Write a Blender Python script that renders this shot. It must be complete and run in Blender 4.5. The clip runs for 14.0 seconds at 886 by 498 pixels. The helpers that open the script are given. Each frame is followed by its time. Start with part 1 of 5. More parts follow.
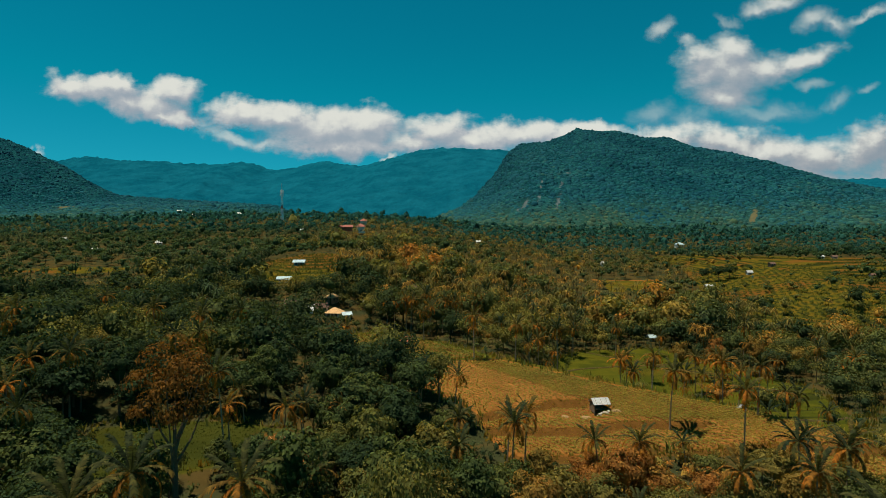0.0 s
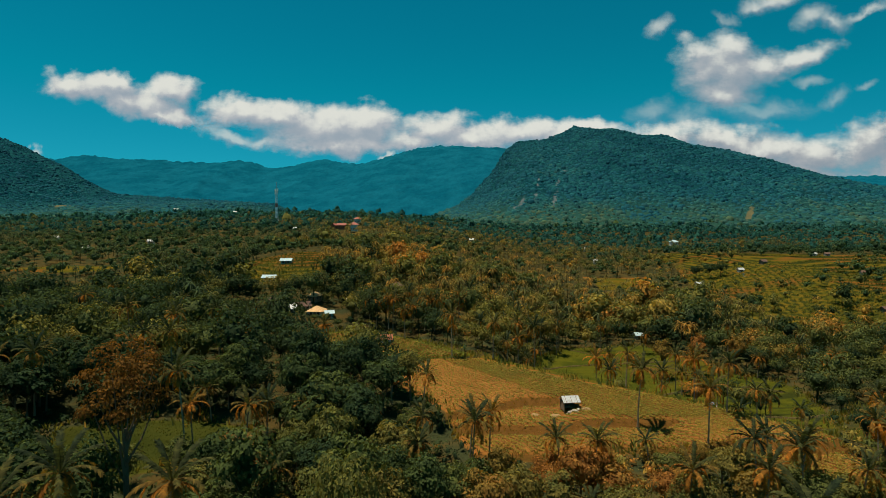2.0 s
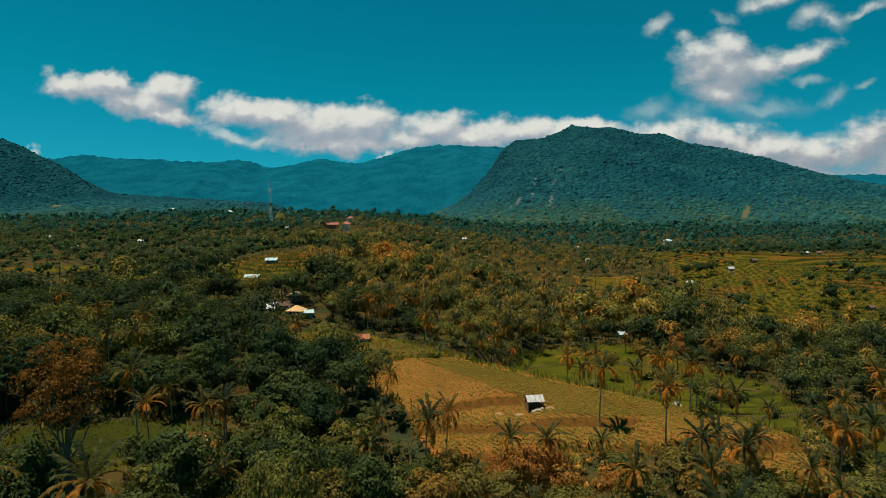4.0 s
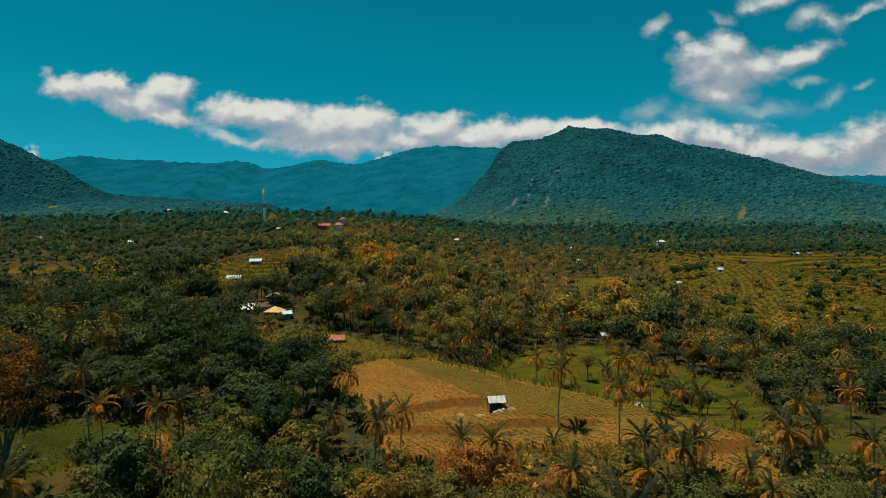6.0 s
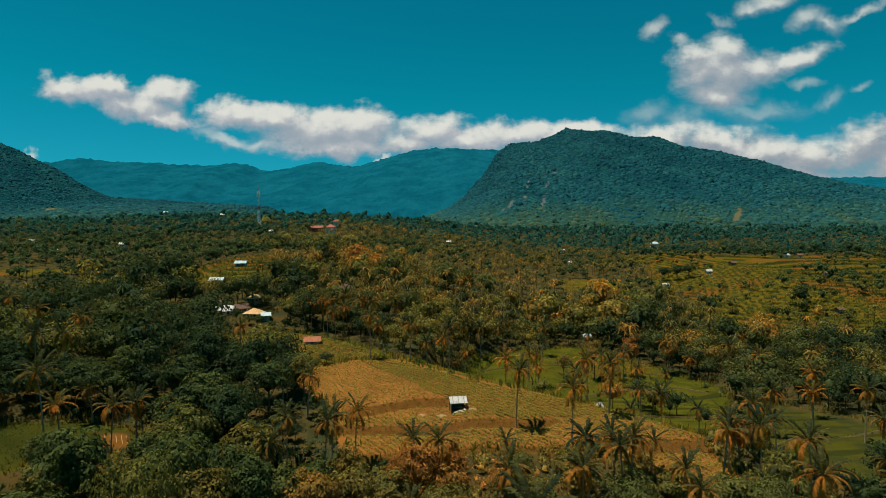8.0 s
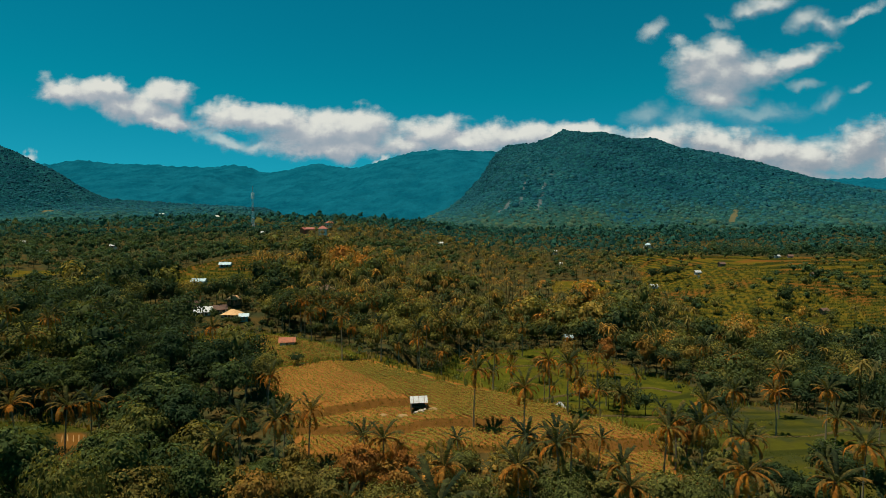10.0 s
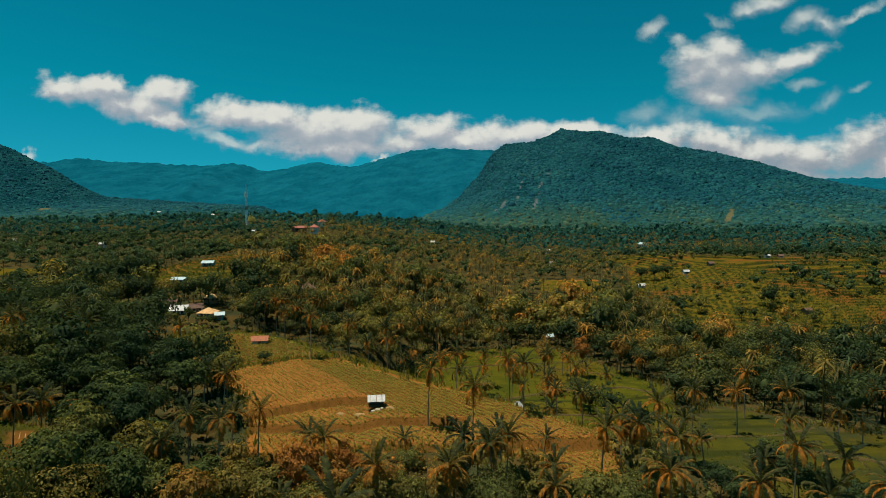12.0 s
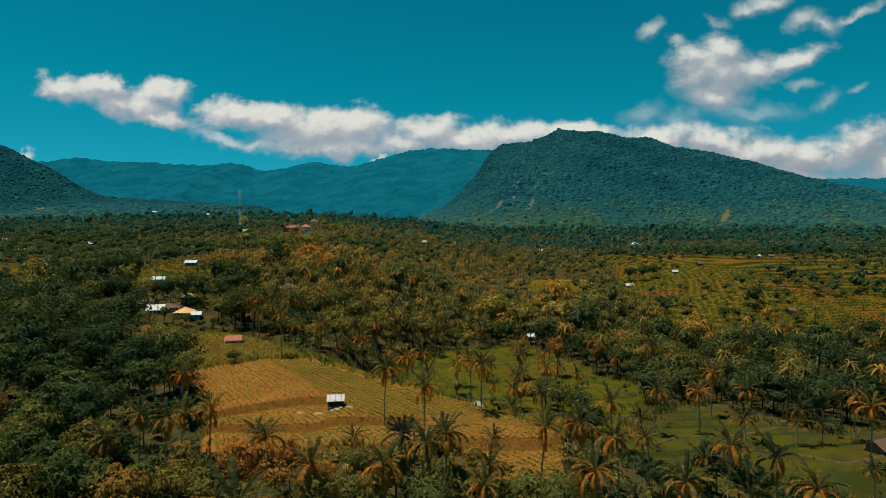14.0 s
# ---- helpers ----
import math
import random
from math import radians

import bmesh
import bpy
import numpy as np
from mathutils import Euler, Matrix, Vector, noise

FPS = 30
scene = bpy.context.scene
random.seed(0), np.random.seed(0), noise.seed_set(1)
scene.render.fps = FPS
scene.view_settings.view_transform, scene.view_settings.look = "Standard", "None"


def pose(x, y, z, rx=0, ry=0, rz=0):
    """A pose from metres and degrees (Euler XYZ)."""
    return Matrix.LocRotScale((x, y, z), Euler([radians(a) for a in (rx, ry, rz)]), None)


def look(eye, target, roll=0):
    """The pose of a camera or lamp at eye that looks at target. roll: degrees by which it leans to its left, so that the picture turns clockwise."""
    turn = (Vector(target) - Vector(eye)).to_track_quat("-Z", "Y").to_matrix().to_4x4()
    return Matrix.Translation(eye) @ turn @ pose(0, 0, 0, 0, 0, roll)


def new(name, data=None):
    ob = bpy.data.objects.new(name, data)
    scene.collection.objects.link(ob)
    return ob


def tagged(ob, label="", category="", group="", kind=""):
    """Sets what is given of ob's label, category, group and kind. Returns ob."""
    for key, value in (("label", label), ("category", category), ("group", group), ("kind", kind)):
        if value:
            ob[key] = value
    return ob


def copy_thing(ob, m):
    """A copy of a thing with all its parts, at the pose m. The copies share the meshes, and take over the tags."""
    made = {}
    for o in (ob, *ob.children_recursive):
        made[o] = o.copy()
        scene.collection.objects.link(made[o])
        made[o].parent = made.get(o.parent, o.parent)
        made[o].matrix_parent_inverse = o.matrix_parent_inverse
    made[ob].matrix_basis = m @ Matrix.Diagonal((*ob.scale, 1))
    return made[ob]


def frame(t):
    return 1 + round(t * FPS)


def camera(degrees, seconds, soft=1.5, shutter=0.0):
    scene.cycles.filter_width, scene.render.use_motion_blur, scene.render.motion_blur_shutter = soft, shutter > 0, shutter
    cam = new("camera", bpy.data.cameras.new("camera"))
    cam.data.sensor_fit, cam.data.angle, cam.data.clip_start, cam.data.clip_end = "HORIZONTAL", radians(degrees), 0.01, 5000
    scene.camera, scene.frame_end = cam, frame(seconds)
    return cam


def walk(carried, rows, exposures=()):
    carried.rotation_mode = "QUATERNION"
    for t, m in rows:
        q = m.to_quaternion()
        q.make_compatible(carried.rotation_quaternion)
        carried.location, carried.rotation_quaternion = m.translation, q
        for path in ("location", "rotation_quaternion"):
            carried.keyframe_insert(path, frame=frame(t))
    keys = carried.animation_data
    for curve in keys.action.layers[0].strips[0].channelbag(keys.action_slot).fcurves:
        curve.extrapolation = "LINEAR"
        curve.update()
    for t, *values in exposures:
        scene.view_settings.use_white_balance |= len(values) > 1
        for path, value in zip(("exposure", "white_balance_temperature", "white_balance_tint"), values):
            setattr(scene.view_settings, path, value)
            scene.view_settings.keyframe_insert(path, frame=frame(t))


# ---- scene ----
cam = camera(76.8, 14.0, 0.6)
METRES, EYE, TILT, LEAN, TURN = 57.0, 41.0, -2.5, 0.0, 0.0
ROWS = [
    (0.0, 0.0, 0.0, 0.0, 0.0, 0.0, -0.0),
    (0.5, 0.0261, 0.0009, 0.0004, -0.02, -0.06, 0.02),
    (1.0, 0.0535, 0.0022, 0.0009, -0.03, -0.11, 0.04),
    (1.5, 0.082, 0.0035, 0.0005, -0.05, -0.16, 0.08),
    (2.0, 0.1119, 0.0044, 0.0003, -0.06, -0.2, 0.12),
    (2.5, 0.144, 0.005, 0.0003, -0.06, -0.24, 0.14),
    (3.0, 0.1774, 0.0062, 0.0003, -0.05, -0.28, 0.17),
    (5.5, 0.3521, 0.0046, 0.0007, -0.11, -0.26, 0.21),
    (6.0, 0.3881, 0.0015, 0.001, -0.11, -0.19, 0.2),
    (6.5, 0.4237, -0.0029, 0.0006, -0.11, -0.13, 0.22),
    (7.0, 0.4596, -0.0078, 0.0001, -0.12, -0.08, 0.23),
    (7.5, 0.4956, -0.0125, -0.0007, -0.12, -0.04, 0.24),
    (8.0, 0.5321, -0.0176, -0.0009, -0.11, 0.02, 0.26),
    (10.5, 0.7215, -0.0336, -0.0059, -0.1, 0.19, 0.31),
    (11.0, 0.7615, -0.0341, -0.0059, -0.09, 0.14, 0.29),
    (11.5, 0.8028, -0.0336, -0.0057, -0.08, 0.09, 0.27),
    (12.0, 0.8435, -0.0331, -0.0048, -0.08, 0.06, 0.19),
    (12.5, 0.883, -0.0333, -0.0048, -0.07, 0.06, 0.17),
    (13.0, 0.9218, -0.0347, -0.005, -0.06, 0.08, 0.16),
    (13.5, 0.9601, -0.0358, -0.0053, -0.08, 0.06, 0.13),
    (14.0, 0.9976, -0.0367, -0.0056, -0.1, 0.05, 0.13),
]
walk(cam, [(t, pose(0, 0, EYE, TILT, LEAN, TURN) @ pose(METRES * x, METRES * y, METRES * z, 90 + pitch, roll, yaw)) for t, x, y, z, yaw, pitch, roll in ROWS])

# ---- light ----
world = bpy.data.worlds.new("sky")
scene.world = world
world.use_nodes = True
wn = world.node_tree.nodes
wn.clear()
w_out, w_bg, w_sky, w_tint = (wn.new("ShaderNode" + k) for k in ("OutputWorld", "Background", "TexSky", "Mix"))
w_sky.sky_type, w_sky.sun_disc = "NISHITA", False
w_sky.sun_elevation, w_sky.sun_rotation = radians(76), radians(-76)
w_sky.air_density, w_sky.dust_density, w_sky.ozone_density = 0.85, 0.0, 2.0
w_tint.data_type, w_tint.blend_type = "RGBA", "MULTIPLY"
w_tint.inputs[0].default_value = 1.0
# a hazier blue low over the hills, teal above
w_way, w_up, w_hues = (wn.new("ShaderNode" + k) for k in ("TexCoord", "SeparateXYZ", "ValToRGB"))
w_hues.color_ramp.elements[0].color, w_hues.color_ramp.elements[1].color = (0.07, 1.0, 1.16, 1), (0.010, 1.24, 1.08, 1)
w_hues.color_ramp.elements[0].position, w_hues.color_ramp.elements[1].position = 0.05, 0.22
world.node_tree.links.new(w_way.outputs["Generated"], w_up.inputs[0])
world.node_tree.links.new(w_up.outputs[2], w_hues.inputs[0])
world.node_tree.links.new(w_hues.outputs[0], w_tint.inputs[7])
w_bg.inputs[1].default_value = 0.047
world.node_tree.links.new(w_sky.outputs[0], w_tint.inputs[6])
world.node_tree.links.new(w_tint.outputs[2], w_bg.inputs[0])
world.node_tree.links.new(w_bg.outputs[0], w_out.inputs[0])

sun = new("sun", bpy.data.lights.new("sun", "SUN"))
sun.data.energy, sun.data.angle, sun.data.color = 4.9, radians(0.6), (1.0, 0.89, 0.70)
sun.matrix_world = look((-24, 6, 100), (0, 0, 0))
scene.view_settings.exposure = 0.25

# ---- materials ----
class Nodes:
    """A small writer of node materials."""

    def __init__(self, name):
        self.mat = bpy.data.materials.new(name)
        self.mat.use_nodes = True
        self.tree = self.mat.node_tree
        self.tree.nodes.clear()
        self.out = self.tree.nodes.new("ShaderNodeOutputMaterial")

    def node(self, kind):
        return self.tree.nodes.new("ShaderNode" + kind)

    def attribute(self, name):
        n = self.node("Attribute")
        n.attribute_name = name
        return n

    def link(self, a, b):
        self.tree.links.new(a, b)

    def put(self, socket, value):
        if isinstance(value, (int, float, tuple)):
            socket.default_value = value
        else:
            self.link(value, socket)

    def math(self, op, a, b=0.0, c=0.0, clamp=False):
        n = self.node("Math")
        n.operation, n.use_clamp = op, clamp
        for k, v in enumerate((a, b, c)):
            self.put(n.inputs[k], v)
        return n.outputs[0]

    def noise(self, vec, scale, detail=3.0, rough=0.55):
        n = self.node("TexNoise")
        n.inputs["Scale"].default_value, n.inputs["Detail"].default_value, n.inputs["Roughness"].default_value = scale, detail, rough
        if vec is not None:
            self.link(vec, n.inputs["Vector"])
        return n

    def mix(self, f, a, b, blend="MIX"):
        n = self.node("Mix")
        n.data_type, n.blend_type = "RGBA", blend
        self.put(n.inputs[0], f), self.put(n.inputs[6], a), self.put(n.inputs[7], b)
        return n.outputs[2]

    def ramp(self, f, stops):
        n = self.node("ValToRGB")
        e = n.color_ramp.elements
        while len(e) < len(stops):
            e.new(0.5)
        for k, (p, c) in enumerate(stops):
            e[k].position, e[k].color = p, (*c, 1)
        self.put(n.inputs[0], f)
        return n.outputs[0]

    def step(self, f, lo, hi):
        n = self.node("MapRange")
        n.interpolation_type = "SMOOTHSTEP"
        self.put(n.inputs[0], f)
        n.inputs[1].default_value, n.inputs[2].default_value = lo, hi
        return n.outputs[0]

    def place(self):
        return self.node("NewGeometry").outputs["Position"]

    def local(self):
        return self.node("TexCoord").outputs["Object"]

    def surface(self, color, rough=0.8, metal=0.0, bump=None, strength=0.3, dist=0.02, spec=0.3, glow=0.0):
        p = self.node("BsdfPrincipled")
        self.put(p.inputs["Base Color"], color), self.put(p.inputs["Roughness"], rough)
        p.inputs["Metallic"].default_value, p.inputs["Specular IOR Level"].default_value = metal, spec
        if bump is not None:
            b = self.node("Bump")
            b.inputs["Strength"].default_value, b.inputs["Distance"].default_value = strength, dist
            self.put(b.inputs["Height"], bump)
            self.link(b.outputs[0], p.inputs["Normal"])
        self.link(p.outputs[0], self.out.inputs[0])
        return p


def leaf_material(name, stops, per="object", shift=0.35, through_light=0.33, rough=0.7, speck=0.6, glint=1.5):
    """Foliage: the colour differs from plant to plant (stops) and from leaf to leaf."""
    m = Nodes(name)
    if per == "object":
        info = m.node("ObjectInfo")
        rgb = m.node("SeparateColor")
        m.link(info.outputs["Color"], rgb.inputs[0])
        pick = m.math("ADD", rgb.outputs[0], m.math("MULTIPLY", m.math("SUBTRACT", info.outputs["Random"], 0.5), 0.3), clamp=True)
    else:
        pick = m.attribute("vary").outputs["Fac"]
    leaf = m.node("NewGeometry").outputs["Random Per Island"]
    spots = m.noise(m.place(), 0.45, 3.0).outputs[0]
    f = m.math("ADD", pick, m.math("MULTIPLY", m.math("SUBTRACT", spots, 0.5), shift), clamp=True)
    col = m.ramp(f, stops)
    col = m.mix(1.0, col, m.ramp(leaf, [(0.0, (speck, speck, speck)), (0.6, (0.95, 0.95, 0.95)), (1.0, (glint, glint * 0.93, glint * 0.74))]), "MULTIPLY")
    p = m.surface(col, rough, spec=0.02)
    t = m.node("BsdfTranslucent")
    m.link(m.mix(1.0, col, (1.3, 1.2, 0.6, 1), "MULTIPLY"), t.inputs[0])
    mx = m.node("MixShader")
    mx.inputs[0].default_value = through_light
    m.link(p.outputs[0], mx.inputs[1]), m.link(t.outputs[0], mx.inputs[2]), m.link(mx.outputs[0], m.out.inputs[0])
    return m.mat


def plain_material(name, color, rough=0.7, metal=0.0, scale=3.0, wear=0.35, dark=0.6, spec=0.3):
    """Paint, wood, metal or soil with stains at two scales."""
    m = Nodes(name)
    a = m.noise(m.local(), scale, 5.0).outputs[0]
    b = m.noise(m.local(), scale * 9, 3.0).outputs[0]
    f = m.math("ADD", m.math("MULTIPLY", a, 0.7), m.math("MULTIPLY", b, 0.3))
    worn = tuple(c * dark for c in color)
    col = m.mix(m.math("MULTIPLY", m.step(f, 0.45, 0.68), wear * 2.0, clamp=True), (*color, 1), (*worn, 1))
    m.surface(col, rough, metal, b, 0.25, 0.02, spec)
    return m.mat


def roof_material(name, color, worn, rough=0.45, pitch=0.3, metal=0.0):
    """Corrugated sheet or tile rows: ribs down the slope, rust and stains."""
    m = Nodes(name)
    xyz = m.node("SeparateXYZ")
    m.link(m.local(), xyz.inputs[0])
    ribs = m.math("SINE", m.math("MULTIPLY", xyz.outputs[0], 2 * math.pi / pitch))
    a = m.noise(m.local(), 0.9, 5.0).outputs[0]
    b = m.noise(m.local(), 6.0, 4.0).outputs[0]
    f = m.step(m.math("ADD", m.math("MULTIPLY", a, 0.6), m.math("MULTIPLY", b, 0.4)), 0.42, 0.66)
    m.surface(m.mix(f, (*color, 1), (*worn, 1)), rough, metal, ribs, 0.5, 0.03)
    return m.mat


GREENS = [(0.0, (0.030, 0.054, 0.026)), (0.3, (0.072, 0.100, 0.034)), (0.6, (0.128, 0.132, 0.038)), (0.85, (0.220, 0.146, 0.036)), (1.0, (0.290, 0.128, 0.034))]
MAT_LEAF = leaf_material("tree_leaves", GREENS, speck=0.62, glint=1.45)
# lighter copy of the tree_leaves stops; the woods' extra brightness is in the colour
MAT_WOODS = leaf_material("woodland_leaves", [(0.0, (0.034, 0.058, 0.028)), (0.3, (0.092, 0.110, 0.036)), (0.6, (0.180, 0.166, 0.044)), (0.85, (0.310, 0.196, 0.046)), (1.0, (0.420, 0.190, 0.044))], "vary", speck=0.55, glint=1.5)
MAT_BROWN = leaf_material("dry_leaves", [(0.0, (0.11, 0.060, 0.018)), (1.0, (0.20, 0.092, 0.020))])
MAT_FROND = leaf_material("palm_leaf", [(0.0, (0.022, 0.036, 0.021)), (0.4, (0.074, 0.076, 0.026)), (0.72, (0.19, 0.102, 0.023)), (1.0, (0.40, 0.148, 0.023))], speck=0.55, through_light=0.35)
MAT_DRYFROND = leaf_material("dry_palm_leaf", [(0.0, (0.34, 0.135, 0.018)), (1.0, (0.52, 0.23, 0.03))], speck=0.7, through_light=0.4)
MAT_GROVE = leaf_material("palm_grove_leaves", [(0.0, (0.052, 0.083, 0.044)), (0.45, (0.182, 0.135, 0.036)), (1.0, (0.442, 0.192, 0.039))], "vary", speck=0.45, through_light=0.35, glint=1.6)
# lowest stop is teal: haze over distant woods painted into the leaves
MAT_FARWOODS = leaf_material("hazy_far_woodland_leaves", [(0.0, (0.020, 0.086, 0.076)), (0.26, (0.052, 0.090, 0.040)), (0.65, (0.165, 0.155, 0.042)), (1.0, (0.34, 0.19, 0.036))], "vary", 0.3, speck=0.55, glint=1.4)
# the teal and blue here carry distance haze in the leaf colour itself
MAT_HILL = leaf_material("hazy_hill_forest_leaves", [(0.0, (0.006, 0.056, 0.084)), (0.45, (0.013, 0.090, 0.120)), (0.8, (0.030, 0.100, 0.092)), (1.0, (0.056, 0.102, 0.066))], "vary", 0.3, 0.1, 0.8, 0.72, 1.25)
MAT_CROP = leaf_material("crop_leaves", [(0.0, (0.121, 0.149, 0.039)), (0.5, (0.230, 0.205, 0.041)), (1.0, (0.368, 0.213, 0.044))], "vary", speck=0.82, glint=1.25)
MAT_BARK = plain_material("bark", (0.16, 0.105, 0.06), 0.9, scale=2.0)
MAT_PALMBARK = plain_material("palm_bark", (0.32, 0.25, 0.16), 0.9, scale=2.0)
MAT_ZINC = roof_material("zinc_sheet", (0.46, 0.48, 0.48), (0.30, 0.30, 0.29), 0.5)
MAT_BLUEROOF = roof_material("pale_blue_sheet", (0.40, 0.54, 0.58), (0.28, 0.38, 0.42), 0.45)
MAT_TILE = roof_material("terracotta_tile", (0.38, 0.13, 0.06), (0.22, 0.085, 0.05), 0.8, 0.25)
MAT_TAN = roof_material("tan_tile", (0.62, 0.38, 0.17), (0.42, 0.25, 0.12), 0.8, 0.25)
MAT_RUST = roof_material("rusted_sheet", (0.14, 0.075, 0.05), (0.08, 0.05, 0.035), 0.8, 0.3)
MAT_RED = roof_material("red_tile", (0.32, 0.09, 0.06), (0.22, 0.07, 0.05), 0.7, 0.25)
MAT_WHITE = plain_material("white_wall_paint", (0.58, 0.57, 0.52), 0.8)
MAT_TEALWALL = plain_material("teal_wall_paint", (0.10, 0.34, 0.36), 0.8)
MAT_PLANK = plain_material("weathered_plank", (0.20, 0.14, 0.09), 0.9)
MAT_DARK = plain_material("dark_opening", (0.03, 0.03, 0.03), 0.6)
MAT_MASTRED = plain_material("mast_red_paint", (0.55, 0.16, 0.11), 0.5)
MAT_MASTWHITE = plain_material("mast_white_paint", (0.9, 0.9, 0.9), 0.5, wear=0.1)
MAT_STRAW = plain_material("straw", (0.30, 0.19, 0.08), 0.95)
MAT_SACK = plain_material("sack_cloth", (0.40, 0.35, 0.27), 0.9, scale=4.0)
MAT_STONE = plain_material("stone", (0.36, 0.32, 0.26), 0.9)


def ground_material():
    m = Nodes("ground_soil_and_grass")
    p = m.place()
    cover = m.attribute("cover")
    rgb = m.node("SeparateColor")
    m.link(cover.outputs["Color"], rgb.inputs[0])
    big, mid, fine = m.noise(p, 0.02, 4.0).outputs[0], m.noise(p, 0.16, 4.0).outputs[0], m.noise(p, 1.3, 5.0).outputs[0]
    xyz = m.node("SeparateXYZ")
    m.link(p, xyz.inputs[0])
    # forest floor and rough grass
    col = m.mix(m.step(mid, 0.38, 0.62), (0.040, 0.046, 0.020, 1), (0.080, 0.056, 0.018, 1))
    # tilled dry soil
    soil = m.mix(m.step(mid, 0.35, 0.65), (0.215, 0.082, 0.018, 1), (0.275, 0.114, 0.025, 1))
    soil = m.mix(m.math("MULTIPLY", m.step(fine, 0.45, 0.7), 0.5), soil, (0.12, 0.07, 0.02, 1))
    # wet green paddy
    paddy = m.mix(m.step(mid, 0.36, 0.64), (0.048, 0.056, 0.007, 1), (0.080, 0.078, 0.008, 1))
    paddy = m.mix(m.math("MULTIPLY", m.step(big, 0.5, 0.62), 0.5), paddy, (0.100, 0.066, 0.009, 1))
    # terraces, ripening
    terr = m.mix(m.step(mid, 0.4, 0.6), (0.074, 0.068, 0.009, 1), (0.130, 0.086, 0.010, 1))
    terr = m.mix(m.step(big, 0.5, 0.58), terr, (0.150, 0.066, 0.013, 1))
    for k, c in ((0, soil), (1, paddy), (2, terr)):
        edge = m.math("ADD", rgb.outputs[k], m.math("MULTIPLY", m.math("SUBTRACT", mid, 0.5), 0.5))
        col = m.mix(m.step(edge, 0.35, 0.6), col, c)
    # grassy risers and bare-soil banks, coloured darker in place of their shade
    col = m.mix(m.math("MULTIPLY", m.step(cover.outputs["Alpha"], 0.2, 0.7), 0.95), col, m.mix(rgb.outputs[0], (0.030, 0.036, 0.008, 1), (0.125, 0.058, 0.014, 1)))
    streaks = m.noise(m.mix(1.0, p, (0.12, 1.0, 1.0, 1), "MULTIPLY"), 0.7, 4.0).outputs[0]
    col = m.mix(m.math("MULTIPLY", m.step(streaks, 0.42, 0.66), 0.35), col, m.mix(1.0, col, (0.6, 0.66, 0.6, 1), "MULTIPLY"))
    col = m.mix(m.math("MULTIPLY", fine, 0.7), col, m.mix(1.0, col, (0.62, 0.62, 0.6, 1), "MULTIPLY"))
    m.surface(col, 0.95, bump=fine, strength=0.5, dist=0.25, spec=0.0)
    return m.mat


def hill_material(name, low, high, rock=0.0, relief=5.0, grain=1.0):
    m = Nodes(name)
    p = m.place()
    a, b = m.noise(p, 0.010, 5.0).outputs[0], m.noise(p, 0.13, 5.0, 0.7).outputs[0]
    col = m.mix(m.step(a, 0.36, 0.62), (*low, 1), (*high, 1))
    col = m.mix(m.step(b, 0.35, 0.65), m.mix(grain, col, (0.5, 0.55, 0.6, 1), "MULTIPLY"), m.mix(grain, col, (1.25, 1.18, 1.1, 1), "MULTIPLY"))
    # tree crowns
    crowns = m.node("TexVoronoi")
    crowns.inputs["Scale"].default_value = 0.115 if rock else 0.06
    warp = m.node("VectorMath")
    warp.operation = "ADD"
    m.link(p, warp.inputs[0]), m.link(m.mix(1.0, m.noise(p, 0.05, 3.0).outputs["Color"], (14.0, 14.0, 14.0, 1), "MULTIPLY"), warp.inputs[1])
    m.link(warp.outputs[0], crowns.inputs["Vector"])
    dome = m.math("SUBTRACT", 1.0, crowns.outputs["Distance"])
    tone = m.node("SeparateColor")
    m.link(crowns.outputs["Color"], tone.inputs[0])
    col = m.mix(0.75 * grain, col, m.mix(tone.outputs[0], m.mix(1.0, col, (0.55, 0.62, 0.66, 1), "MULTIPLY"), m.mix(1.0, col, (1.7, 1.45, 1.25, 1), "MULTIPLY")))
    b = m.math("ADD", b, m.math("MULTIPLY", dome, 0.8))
    if rock:
        # broadleaf woods on the lower slopes
        xyz = m.node("SeparateXYZ")
        m.link(p, xyz.inputs[0])
        low_woods = m.step(m.math("ADD", xyz.outputs[2], m.math("MULTIPLY", a, 90.0)), 170.0, 60.0)
        # colour follows crown height: gaps between crowns painted darker, as shade
        col = m.mix(m.math("MULTIPLY", low_woods, 0.7), col, m.mix(m.step(b, 0.35, 0.65), (0.010, 0.048, 0.036, 1), (0.028, 0.076, 0.048, 1)))
        rgb = m.node("SeparateColor")
        m.link(m.attribute("cover").outputs["Color"], rgb.inputs[0])
        mask = rgb.outputs[0]
        streak = m.noise(p, 0.10, 5.0, 0.7).outputs[0]
        col = m.mix(m.math("MULTIPLY", m.step(m.math("ADD", mask, m.math("MULTIPLY", m.math("SUBTRACT", streak, 0.5), 1.6)), 0.45, 0.85), 0.6), col, (0.13, 0.14, 0.15, 1))
        col = m.mix(m.step(m.math("ADD", rgb.outputs[1], m.math("MULTIPLY", m.math("SUBTRACT", streak, 0.5), 0.9)), 0.35, 0.6), col, (0.10, 0.095, 0.05, 1))
    m.surface(col, 0.95, bump=b, strength=1.0, dist=relief, spec=0.0)
    return m.mat


MAT_GROUND = ground_material()
# aerial haze is put into these base colours: teal slopes, bluer far ridge
MAT_HILLSIDE = hill_material("hazy_hill_slope", (0.003, 0.036, 0.050), (0.008, 0.060, 0.074), 1.0, 1.0)
MAT_RIDGE = hill_material("hazy_far_ridge_forest", (0.002, 0.072, 0.116), (0.004, 0.094, 0.144), 0.0, 1.5, 0.25)

